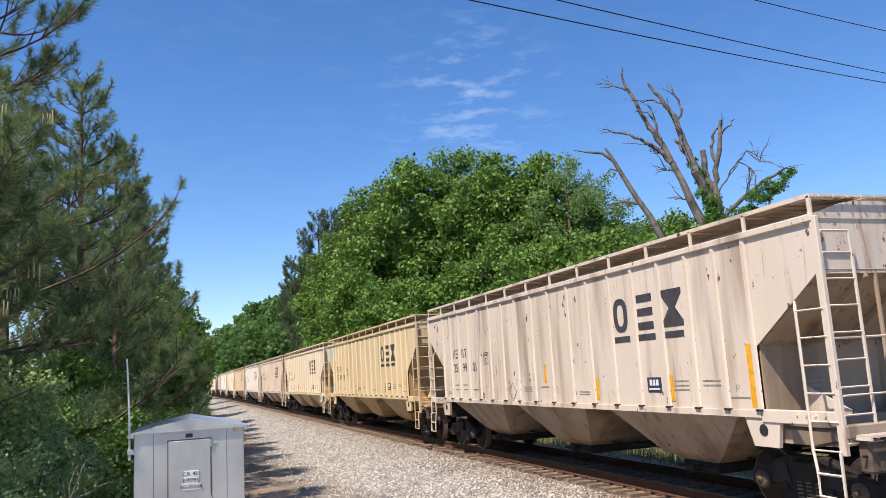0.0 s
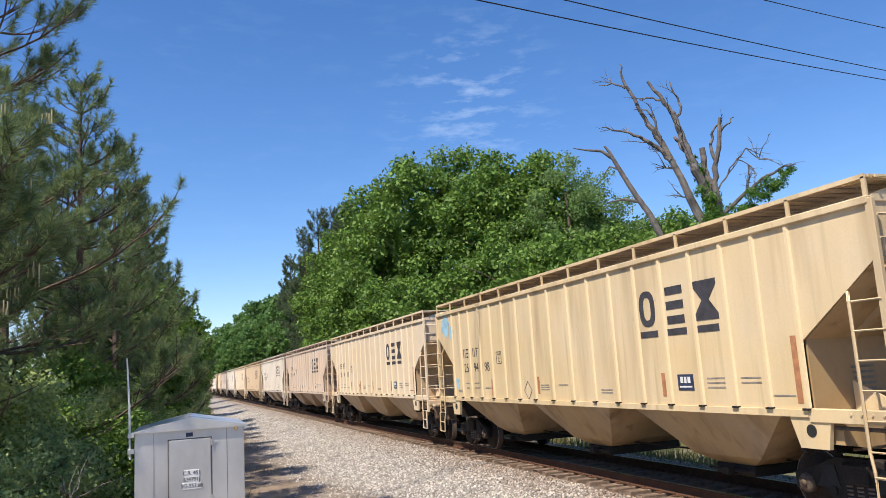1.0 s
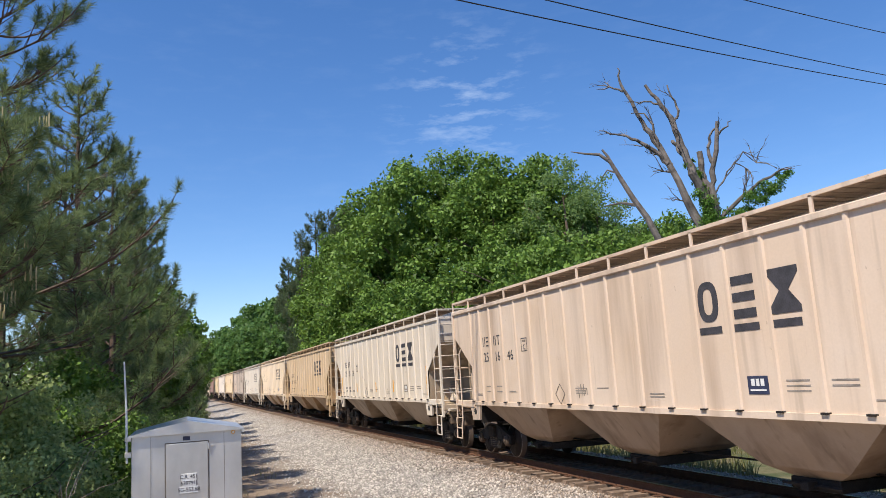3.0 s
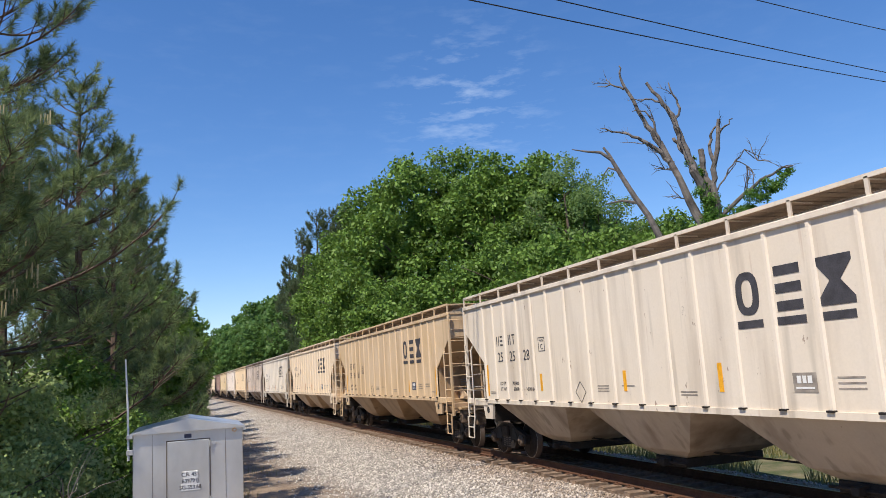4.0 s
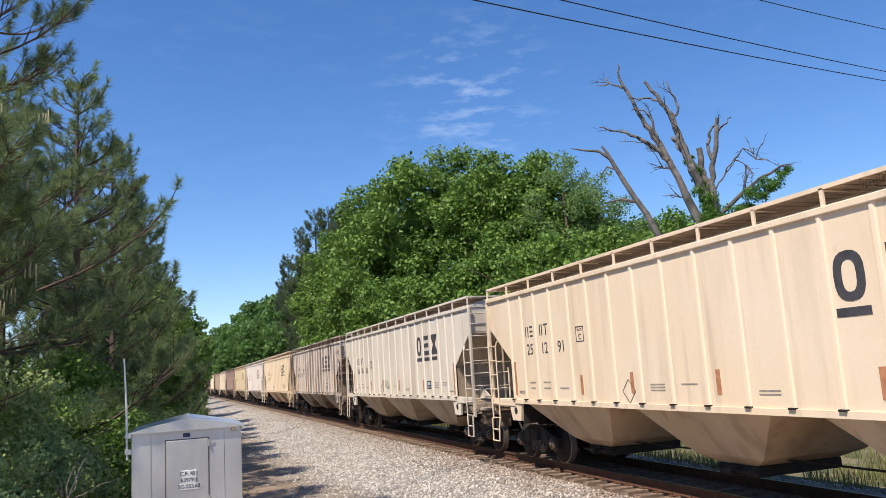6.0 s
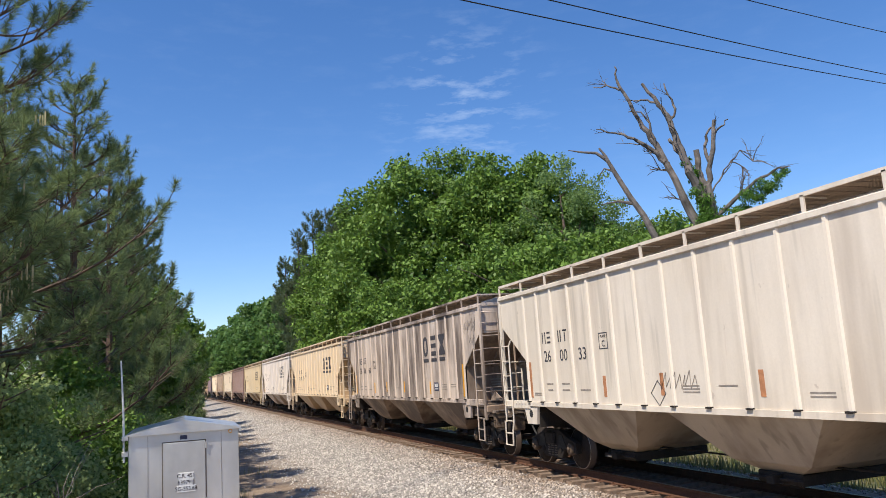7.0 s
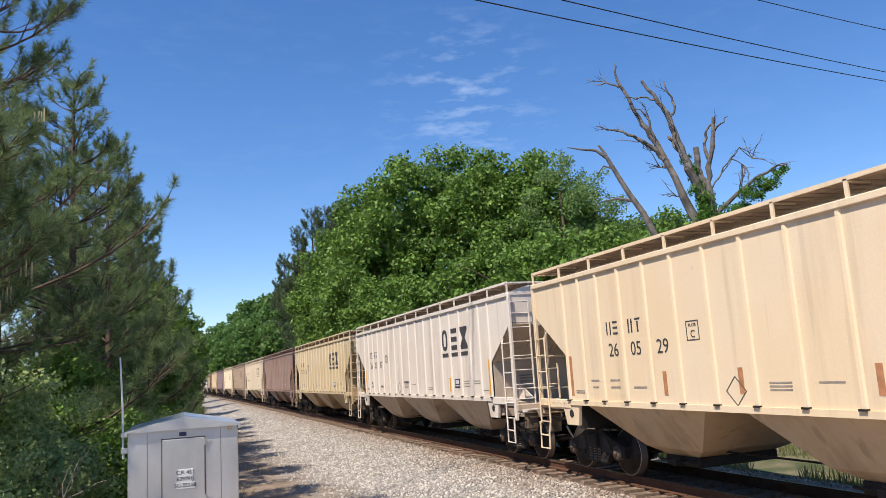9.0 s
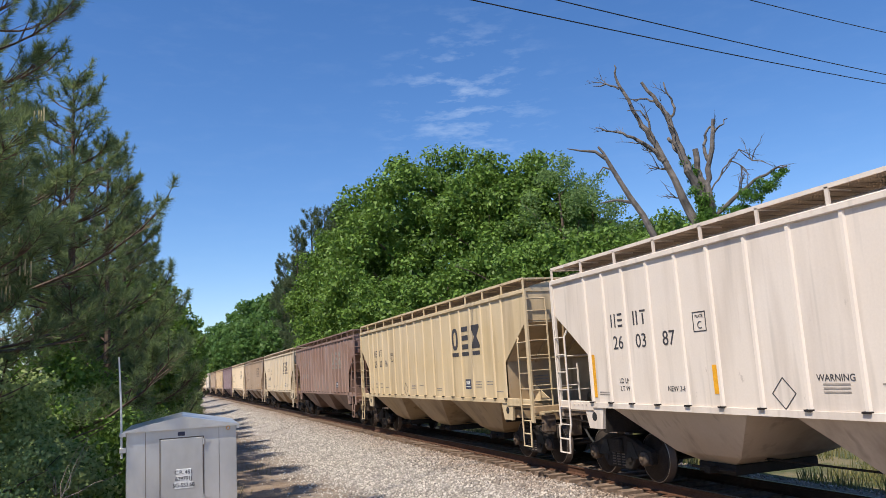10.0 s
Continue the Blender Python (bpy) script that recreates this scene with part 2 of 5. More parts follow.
ALU.set(ALU.mix(ALU.ramp(ALU.noise(1.6, 5, 0.6, (1, 1, 0.5)), 0.35, 0.65), (0.50, 0.495, 0.48), (0.66, 0.655, 0.64)),
        ALU.ramp(ALU.noise(3, 4), 0.3, 0.7, 0.32, 0.48), 0.7, ALU.noise(60, 3, 0.6, (1, 1, 0.1)), 0.08, 0.004)
ALU = ALU.mat


# ---- mesh helpers ----
def part(name, bm, material, parent=None, label="", smooth=False):
    """Link a bmesh as one mesh object, under a thing or a part."""
    me = bpy.data.meshes.new(name)
    if smooth:
        for f in bm.faces:
            f.smooth = True
    bm.to_mesh(me)
    bm.free()
    me.materials.append(material)
    ob = new(name, me)
    if parent is not None:
        ob.parent = parent
    return tagged(ob, label) if label else ob


def cloud(name, verts, faces, material, parent=None, label=""):
    """A mesh from arrays: verts (n, 3), faces (m, 3 or 4)."""
    me = bpy.data.meshes.new(name)
    m, k = faces.shape
    me.vertices.add(len(verts))
    me.vertices.foreach_set("co", np.asarray(verts, dtype=np.float32).ravel())
    me.loops.add(m * k)
    me.loops.foreach_set("vertex_index", faces.astype(np.int32).ravel())
    me.polygons.add(m)
    me.polygons.foreach_set("loop_start", np.arange(0, m * k, k, dtype=np.int32))
    me.update(calc_edges=True)
    me.materials.append(material)
    ob = new(name, me)
    if parent is not None:
        ob.parent = parent
    return tagged(ob, label) if label else ob


def box(bm, x0, x1, y0, y1, z0, z1, bevel=0.0, m=None):
    r = bmesh.ops.create_cube(bm, size=1)
    vs = r["verts"]
    for v in vs:
        v.co = Vector((x0 + (v.co.x + 0.5) * (x1 - x0), y0 + (v.co.y + 0.5) * (y1 - y0), z0 + (v.co.z + 0.5) * (z1 - z0)))
    if m is not None:
        bmesh.ops.transform(bm, matrix=m, verts=vs)
    if bevel:
        bmesh.ops.bevel(bm, geom=list({e for v in vs for e in v.link_edges}), offset=bevel, segments=1, affect="EDGES")
    return bm


def tube(bm, points, radii, sides=6, caps=True):
    """A tapered tube along points."""
    pts = [Vector(p) for p in points]
    if not isinstance(radii, (list, tuple)):
        radii = [radii] * len(pts)
    rings = []
    up = Vector((0.13, 0.27, 0.95)).normalized()
    for i, p in enumerate(pts):
        d = (pts[min(i + 1, len(pts) - 1)] - pts[max(i - 1, 0)]).normalized()
        a = d.cross(up)
        if a.length < 0.05:
            a = d.cross(Vector((1, 0, 0)))
        a.normalize()
        b = d.cross(a)
        rings.append([bm.verts.new(p + radii[i] * (math.cos(t) * a + math.sin(t) * b)) for t in (2 * math.pi * j / sides for j in range(sides))])
    for r0, r1 in zip(rings, rings[1:]):
        for j in range(sides):
            bm.faces.new((r0[j], r0[(j + 1) % sides], r1[(j + 1) % sides], r1[j]))
    if caps:
        bm.faces.new(rings[0][::-1]), bm.faces.new(rings[-1])
    return bm


def prism(bm, outline, axis, lo, hi):
    """A closed outline of 2D points, pushed from lo to hi along an axis (0: x, 1: y, 2: z)."""
    def at(p, d):
        q = list(p)
        q.insert(axis, d)
        return Vector(q)
    a = [bm.verts.new(at(p, lo)) for p in outline]
    b = [bm.verts.new(at(p, hi)) for p in outline]
    n = len(outline)
    for i in range(n):
        bm.faces.new((a[i], a[(i + 1) % n], b[(i + 1) % n], b[i]))
    bm.faces.new(a[::-1]), bm.faces.new(b)
    bmesh.ops.recalc_face_normals(bm, faces=bm.faces)
    return bm


def lettering(name, text, size, material, parent, m, spacing=1.0):
    """Words in the built-in font as a thin flat mesh at the pose m, in the parent's space."""
    cu = bpy.data.curves.new(name, "FONT")
    cu.body, cu.size, cu.align_x, cu.align_y, cu.extrude, cu.resolution_u, cu.space_character = text, size, "CENTER", "CENTER", 0.002, 3, spacing
    tmp = bpy.data.objects.new(name, cu)
    me = bpy.data.meshes.new_from_object(tmp)
    bpy.data.objects.remove(tmp)
    bpy.data.curves.remove(cu)
    me.materials.clear()
    me.materials.append(material)
    ob = new(name, me)
    ob.parent = parent
    ob.matrix_basis = m
    return ob

# ---- ground and track ----
def ground_z(x, y):
    """Height of the ground: the track bed, its shoulders, a low bank under the woods behind."""
    def ramp(v, a, b):
        t = min(1, max(0, (v - a) / (b - a)))
        return t * t * (3 - 2 * t)
    z = -0.28 - 0.32 * ramp(-x, -7.5, -4.5) - 0.35 * ramp(x, 11.6, 13.4)
    z += 0.45 * ramp(-x, 0.5, 6) + 2.3 * ramp(x, 16.5, 32)
    z += 0.05 * noise.noise((x * 0.5, y * 0.5, 0)) * (1 if x < 7 or x > 12.5 else 0.2)
    return z


def build_ground():
    xs = [-900, -300, -100, -40, -20, -12, -8, *[-6 + 0.5 * i for i in range(60)], 26, 30, 36, 50, 100, 300, 900]
    ys = [-400, -100, -40, -15, -5, *[0.6 * i for i in range(70)], *[44 + 3 * i for i in range(30)], 150, 200, 300, 500, 1000, 2500]
    verts = np.array([(x, y, ground_z(x, y)) for y in ys for x in xs])
    n = len(xs)
    f = np.array([(j * n + i, j * n + i + 1, (j + 1) * n + i + 1, (j + 1) * n + i) for j in range(len(ys) - 1) for i in range(n - 1)])
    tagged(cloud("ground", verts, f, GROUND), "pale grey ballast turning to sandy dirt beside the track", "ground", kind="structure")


def build_track():
    track = tagged(new("railway_track"), "single rusty rail track on worn wooden sleepers in ballast", "railway track", kind="structure")
    track.location = (TRACK_X, 0, 0)
    prof = [(-0.075, -0.18), (-0.075, -0.165), (-0.012, -0.145), (-0.012, -0.045), (-0.036, -0.035), (-0.036, 0.0),
            (0.036, 0.0), (0.036, -0.035), (0.012, -0.045), (0.012, -0.145), (0.075, -0.165), (0.075, -0.18)]
    for side in (-0.755, 0.755):
        bm = bmesh.new()
        prism(bm, [(x + side, z) for x, z in prof], 1, -60, 700)
        rail = part("rail", bm, RAIL, track, "brown rusted steel rail")
        bm = bmesh.new()
        box(bm, side - 0.03, side + 0.03, -60, 700, 0.0015, 0.004)
        part("rail_head", bm, RAIL_TOP, rail, "polished running surface")
    return track


def build_sleepers(track):
    rng = random.Random(5)
    meshes = []
    for k in range(6):
        bm = bmesh.new()
        box(bm, -1.3, 1.3, -0.115, 0.115, -0.36, -0.182, 0.012)
        for v in bm.verts:
            v.co += Vector((rng.uniform(-0.03, 0.03), rng.uniform(-0.008, 0.008), rng.uniform(-0.008, 0.004)))
        me = bpy.data.meshes.new("sleeper")
        bm.to_mesh(me), bm.free()
        me.materials.append(SLEEPER)
        meshes.append(me)
    plate = bpy.data.meshes.new("tie_plate")
    bm = bmesh.new()
    box(bm, -0.18, 0.18, -0.09, 0.09, -0.183, -0.17, 0.004)
    for sx in (-0.1, 0.1):
        box(bm, sx - 0.012, sx + 0.012, 0.03, 0.055, -0.17, -0.14)
    bm.to_mesh(plate), bm.free()
    plate.materials.append(RAIL)
    y = 4.0
    for i in range(290):
        ob = new("sleeper", meshes[rng.randrange(6)])
        ob.parent = track
        ob.location, ob.rotation_euler = (rng.uniform(-0.05, 0.05), y, rng.uniform(-0.012, 0.006)), (0, 0, rng.uniform(-0.03, 0.03))
        if i < 90:
            pl = new("tie_plate", plate)
            pl.parent = ob
            pl.location = (-0.755, 0, 0.004)
        y += 0.52 + rng.uniform(-0.03, 0.03)
    bm = bmesh.new()
    while y < 420:
        box(bm, -1.3, 1.3, y - 0.115, y + 0.115, -0.36, -0.182)
        y += 0.52
    tagged(part("far_sleepers", bm, SLEEPER, track), kind="stuff")


def scatter_stones():
    """Loose ballast stones where the bed lies near the camera."""
    rng = np.random.default_rng(3)
    n = 58000
    y = 8 + 85 * rng.random(n) ** 1.9
    x = np.where(rng.random(n) < 0.94, 2.2 + 6.0 * rng.random(n) ** 0.8, 11.0 + 2.6 * rng.random(n))
    keep = rng.random(n) < np.clip((x - 3.0) / 1.7, 0.05, 1)
    x, y = x[keep], y[keep]
    n = len(x)
    z = np.array([ground_z(a, b) for a, b in zip(x, y)])
    base = np.array([(1, 0, 0), (-1, 0, 0), (0, 1, 0), (0, -1, 0), (0, 0, 1), (0, 0, -1)], float)
    tri = np.array([(0, 2, 4), (2, 1, 4), (1, 3, 4), (3, 0, 4), (2, 0, 5), (1, 2, 5), (3, 1, 5), (0, 3, 5)])
    s = 0.016 + 0.026 * rng.random((n, 1, 1)) ** 1.5
    v = base[None] * s * (0.7 + 0.7 * rng.random((n, 6, 1)))
    q = rng.normal(size=(n, 3, 3))
    q, _ = np.linalg.qr(q)
    v = np.einsum("nij,nkj->nki", q, v)
    v += np.stack([x, y, z + 0.008], 1)[:, None]
    f = tri[None] + 6 * np.arange(n)[:, None, None]
    tagged(cloud("ballast_stones", v.reshape(-1, 3), f.reshape(-1, 3), STONE), "loose crushed pale grey ballast stones on the shoulder", "ballast", kind="stuff")


build_ground()
track = build_track()
scatter_stones()

# ---- covered hopper cars ----
HALF, BODY_END = 8.2, 6.83           # half length at the eave; where the side sheet ends at the sill
EAVE, SILL, SIDE = 4.08, 1.50, 1.60
RIBS = [side * y for side in (-1, 1) for y in (0.45, 1.35, 2.20, 3.04, 3.85, 4.67, 5.45, 6.15, BODY_END)]
TO_SIDE = Matrix(((0, 0, -1, 0), (-1, 0, 0, 0), (0, 1, 0, 0), (0, 0, 0, 1)))   # flat drawings onto the flank that faces -x


def on_side(y, z, proud=0.004):
    return Matrix.Translation((-SIDE - proud, y, z)) @ TO_SIDE


def side_sheet(s):
    """One flank: cut away below at both ends."""
    bm = bmesh.new()
    o = [(-HALF, EAVE), (-HALF, 3.36), (-BODY_END, 2.40), (-BODY_END, SILL), (BODY_END, SILL), (BODY_END, 2.40), (HALF, 3.36), (HALF, EAVE)]
    prism(bm, o, 0, s * SIDE - (0.02 if s > 0 else 0), s * SIDE + (0.02 if s < 0 else 0))
    return bm


def build_truck(car, y):
    truck = new("truck")
    truck.parent = car
    truck.location = (0, y, 0)
    for s in (-1, 1):
        bm = bmesh.new()
        o = [(-1.12, 0.36), (-1.12, 0.60), (-0.75, 0.70), (-0.35, 0.86), (0.35, 0.86), (0.75, 0.70), (1.12, 0.60), (1.12, 0.36), (0.80, 0.38),
             (0.66, 0.50), (0.42, 0.22), (-0.42, 0.22), (-0.66, 0.50), (-0.80, 0.38)]
        prism(bm, o, 0, s * 1.0 - 0.07, s * 1.0 + 0.07)
        bmesh.ops.bevel(bm, geom=list(bm.edges), offset=0.015, segments=1, affect="EDGES")
        frame_part = part("side_frame", bm, RUSTY_STEEL, truck, "cast steel side frame caked with brown dust")
        for d in (-0.5, 0.5):
            bm = bmesh.new()
            prism(bm, [(d - 0.20, 0.44), (d - 0.02 if d < 0 else d - 0.13, 0.74), (d + 0.13 if d < 0 else d + 0.02, 0.74), (d + 0.20, 0.44)], 0, s * 1.078 - 0.006, s * 1.078 + 0.006)
            part("frame_window", bm, HOSE, frame_part, "dark opening in the side frame")
        bm = bmesh.new()
        for k in (-0.17, 0.0, 0.17):
            for i in range(5):
                tube(bm, [(s * 1.02, k, 0.27 + i * 0.052), (s * 1.02, k, 0.295 + i * 0.052)], [0.075, 0.075], 10)
            tube(bm, [(s * 1.02, k, 0.26), (s * 1.02, k, 0.53)], 0.05, 8)
        part("spring_nest", bm, SPRING, frame_part, "coil springs", True)
        for d in (-0.89, 0.89):
            bm = bmesh.new()
            tube(bm, [(s * 0.98, d, 0.457), (s * 1.10, d, 0.457), (s * 1.13, d, 0.457)], [0.135, 0.135, 0.10], 14)
            tube(bm, [(s * 1.13, d, 0.457), (s * 1.15, d, 0.457)], 0.05, 8)
            part("bearing_cap", bm, BEARING, frame_part, "round roller bearing cap", True)
    bm = bmesh.new()
    box(bm, -1.15, 1.15, -0.20, 0.20, 0.52, 0.80, 0.03)
    box(bm, -0.25, 0.25, -0.25, 0.25, 0.80, 1.02, 0.02)
    part("bolster", bm, RUSTY_STEEL, truck)
    for d in (-0.89, 0.89):
        bm = bmesh.new()
        tube(bm, [(-1.0, 0, 0), (1.0, 0, 0)], 0.08, 10)
        for s in (-1, 1):
            prof = [(0.69, 0.485), (0.715, 0.478), (0.72, 0.457), (0.83, 0.452), (0.831, 0.438), (0.832, 0.395), (0.80, 0.37), (0.79, 0.20), (0.83, 0.13), (0.83, 0.07)]
            tube(bm, [(s * a, 0, 0) for a, _ in prof], [r for _, r in prof], 32)
        bm.faces.ensure_lookup_table()
        wheel = part("wheelset", bm, WHEEL_FACE, truck, "steel wheels on an axle, bright worn treads", True)
        me = wheel.data
        me.materials.append(WHEEL_TREAD)
        me.materials.append(RAIL_TOP)
        for p in me.polygons:
            c = p.center
            r = math.hypot(c.y, c.z)
            if r > 0.45 and abs(c.x) < 0.825:
                p.material_index = 1
            elif r > 0.436 and abs(c.x) > 0.825:
                p.material_index = 2
        wheel.location = (0, d, 0.457)
    bm = bmesh.new()
    for d in (-0.42, 0.42):
        box(bm, -1.1, 1.1, d - 0.05, d + 0.05, 0.36, 0.46)
        for s in (-1, 1):
            box(bm, s * 0.76 - 0.06, s * 0.76 + 0.06, d - 0.02 + (0.03 if d > 0 else -0.03), d + 0.02 + (0.03 if d > 0 else -0.03), 0.3, 0.6)
    part("brake_beam", bm, RUSTY_STEEL, truck)
    return truck


def ladder(bm, a0, a1, b0, b1, rungs, z0, z1, r=0.016, w=0.03, side_a=True, side_b=True):
    """Two stiles a and b (each from a lower to an upper point) and rungs between them."""
    a0, a1, b0, b1 = Vector(a0), Vector(a1), Vector(b0), Vector(b1)
    if side_a:
        tube(bm, [a0, a1], w, 4)
    if side_b:
        tube(bm, [b0, b1], w, 4)
    for i in range(rungs):
        z = z0 + (z1 - z0) * i / (rungs - 1)
        ta, tb = (z - a0.z) / (a1.z - a0.z), (z - b0.z) / (b1.z - b0.z)
        tube(bm, [a0.lerp(a1, ta), b0.lerp(b1, tb)], r, 6)
    return bm


def build_car():
    car = new("hopper_car")
    painted = []

    def paint(name, bm, label="", smooth=False, parent=None):
        ob = part(name, bm, PAINTS[0], parent or car, label, smooth)
        painted.append(ob.name)
        return ob

    for s in (-1, 1):
        sheet = paint("side_sheet", side_sheet(s))
        rib = bmesh.new()
        prism(rib, [(-0.048, 0.0), (-0.026, 0.030), (0.026, 0.030), (0.048, 0.0)], 2, SILL + 0.02, EAVE - 0.09)
        me = bpy.data.meshes.new("rib")
        bmesh.ops.transform(rib, matrix=Matrix.Rotation(radians(90 if s < 0 else -90), 4, "Z"), verts=rib.verts)
        rib.to_mesh(me), rib.free()
        me.materials.append(PAINTS[0])
        for y in RIBS:
            ob = new("rib", me)
            ob.parent = sheet
            ob.location = (s * SIDE, y, 0)
            painted.append(ob.name)
        bm = bmesh.new()
        box(bm, s * SIDE - 0.05, s * SIDE + 0.05, -HALF, HALF, EAVE - 0.09, EAVE + 0.01, 0.012)
        paint("top_chord", bm)
        bm = bmesh.new()
        prism(bm, [(s * (SIDE + 0.035), SILL - 0.075), (s * (SIDE + 0.035), SILL + 0.02), (s * (SIDE - 0.06), SILL + 0.02), (s * (SIDE - 0.06), SILL - 0.075)], 1, -BODY_END, BODY_END)
        sill_ob = paint("side_sill", bm)
        bm = bmesh.new()
        box(bm, s * (SIDE + 0.02) - 0.045, s * (SIDE + 0.02) + 0.045, -0.06, 0.06, SILL + 0.012, SILL + 0.04)
        foot = part("rib_foot", bm, RUSTY_STEEL, sill_ob)
        foot.location.y = RIBS[0]
        for y in RIBS[1:]:
            more = new("rib_foot", foot.data)
            more.parent = sill_ob
            more.location.y = y
        # sill run-outs to the end frames, with bolt heads
        for e in (-1, 1):
            bm = bmesh.new()
            y0, y1 = sorted((e * BODY_END, e * (HALF + 0.05)))
            box(bm, min(s * (SIDE - 0.05), s * (SIDE + 0.03)), max(s * (SIDE - 0.05), s * (SIDE + 0.03)), y0, y1, SILL - 0.14, SILL + 0.04, 0.01)
            for k in range(4):
                y = y0 + 0.25 + k * 0.16
                tube(bm, [(s * (SIDE + 0.03), y, SILL - 0.02), (s * (SIDE + 0.045), y, SILL - 0.02)], 0.018, 6)
            paint("end_sill_plate", bm)
            # plate with a round jacking hole below the sill
            bm = bmesh.new()
            yb = e * (BODY_END + 0.0)
            o = [(yb - 0.34, SILL - 0.08), (yb - 0.26, 1.02), (yb + 0.22, 1.02), (yb + 0.36, SILL - 0.08)]
            prism(bm, o, 0, s * (SIDE - 0.05), s * (SIDE + 0.01))
            plate = paint("jacking_plate", bm)
            bm = bmesh.new()
            tube(bm, [(s * (SIDE + 0.005), yb, 1.25), (s * (SIDE + 0.016), yb, 1.25)], 0.085, 14)
            part("jacking_hole", bm, HOSE, plate, "dark round hole")
    # roof, slightly crowned
    bm = bmesh.new()
    o = [(-SIDE, EAVE - 0.05), (-SIDE, EAVE), (-1.1, EAVE + 0.16), (-0.4, EAVE + 0.26), (0.4, EAVE + 0.26), (1.1, EAVE + 0.16), (SIDE, EAVE), (SIDE, EAVE - 0.05)]
    prism(bm, o, 1, -HALF + 0.02, HALF - 0.02)
    paint("roof", bm)
    bm = bmesh.new()
    box(bm, -0.32, 0.32, -7.0, 7.0, EAVE + 0.25, EAVE + 0.36, 0.03)
    paint("trough_hatch", bm)
    # end walls, slope sheets and their stiffeners
    for e in (-1, 1):
        bm = bmesh.new()
        y = e * (HALF - 0.06)
        o = [(-SIDE + 0.02, 3.3), (SIDE - 0.02, 3.3), (SIDE - 0.02, EAVE), (1.1, EAVE + 0.15), (0.4, EAVE + 0.25), (-0.4, EAVE + 0.25), (-1.1, EAVE + 0.15), (-SIDE + 0.02, EAVE)]
        prism(bm, o, 1, y - 0.02, y + 0.02)
        paint("end_wall", bm)
        bm = bmesh.new()
        o = [(e * (HALF - 0.08), 3.38), (e * (HALF - 0.03), 3.35), (e * (BODY_END + 0.06), 2.43), (e * (BODY_END + 0.02), 2.46)]
        prism(bm, o, 0, -SIDE + 0.04, SIDE - 0.04)
        part("slope_sheet", bm, DUSTY_SHADED[0], car, "rust-stained sloping end sheet, darkened for shade")
        for x in (-0.8, 0.0, 0.8):
            bm = bmesh.new()
            o = [(e * (HALF - 0.05), 3.33), (e * (HALF - 0.03), 3.25), (e * (BODY_END + 0.12), 2.37), (e * (BODY_END + 0.08), 2.44)]
            prism(bm, o, 0, x - 0.03, x + 0.03)
            part("stiffener", bm, DUSTY_SHADED[0], car)
        # shear bulkhead under the slope
        o = [(e * (BODY_END + 0.1), 1.45), (e * (BODY_END + 0.1), 1.86), (e * (HALF - 0.35), 1.45)]
        for x in (-0.9, 0.9):
            bm = bmesh.new()
            prism(bm, o, 0, x - 0.012, x + 0.012)
            paint("gusset", bm)
        bm = bmesh.new()
        yb = e * (BODY_END + 0.04)
        box(bm, -SIDE + 0.05, SIDE - 0.05, yb - 0.015, yb + 0.015, 1.05, 2.46)
        part("bulkhead", bm, DUSTY_SHADED[0], car, "dusty vertical bulkhead under the slope, darkened for shade")
        bm = bmesh.new()
        box(bm, -SIDE + 0.05, SIDE - 0.05, e * (BODY_END - 0.25) - 0.05, e * (BODY_END - 0.25) + 0.05, 0.95, SILL, 0.01)
        box(bm, -0.28, 0.28, min(e * 5.4, e * (HALF + 0.25)), max(e * 5.4, e * (HALF + 0.25)), 0.78, 1.12, 0.015)
        part("centre_sill", bm, RUSTY_STEEL, car)
        bm = bmesh.new()
        box(bm, -SIDE, SIDE, e * (HALF + 0.02) - 0.07, e * (HALF + 0.02) + 0.07, 1.20, 1.38, 0.02)
        part("end_sill", bm, DUSTY_SHADED[0], car)
        # corner posts and uprights of the end frame
        for s in (-1, 1):
            bm = bmesh.new()
            box(bm, s * SIDE - 0.035, s * SIDE + 0.035, e * HALF - 0.055, e * HALF + 0.055, SILL - 0.50 if e * s > 0 else SILL, EAVE - 0.02, 0.01)
            paint("corner_post", bm)
            bm = bmesh.new()
            box(bm, s * 0.62 - 0.022, s * 0.62 + 0.022, e * (HALF - 0.06) - 0.022, e * (HALF - 0.06) + 0.022, 1.36, 3.36, 0.006)
            part("end_upright", bm, DUSTY_SHADED[0], car)
            # side ladder, bent out below its head
            bm = bmesh.new()
            y1 = e * (HALF - 0.46)
            x = s * (SIDE + 0.05)
            tube(bm, [(s * SIDE, y1 - e * 0.05, 2.98), (x, y1, 2.86), (x, y1, 1.02)], 0.024, 5)
            for i in range(6):
                z = 1.05 + i * 0.36
                tube(bm, [(x, y1, z), (x - s * 0.01, e * HALF, z)], 0.013, 5)
            if e * s < 0:
                tube(bm, [(x, e * (HALF - 0.03), 3.02), (x, e * (HALF - 0.03), 1.02)], 0.024, 5)
            paint("side_ladder", bm)
            # stirrup steps below
            bm = bmesh.new()
            tube(bm, [(x, y1, 1.05), (x + s * 0.02, y1 + e * 0.05, 0.82), (x + s * 0.03, y1 + e * 0.06, 0.48), (x + s * 0.03, e * HALF, 0.48), (x + s * 0.02, e * HALF, 1.05)], 0.022, 5)
            tube(bm, [(x + s * 0.025, y1 + e * 0.05, 0.76), (x + s * 0.025, e * HALF, 0.76)], 0.018, 5)
            paint("stirrup_step", bm)
        # end ladders, on diagonal corners
            bm = bmesh.new()
            yl = e * (HALF + 0.06)
            xa, xb = s * (SIDE - 0.02), s * (SIDE - 0.50)
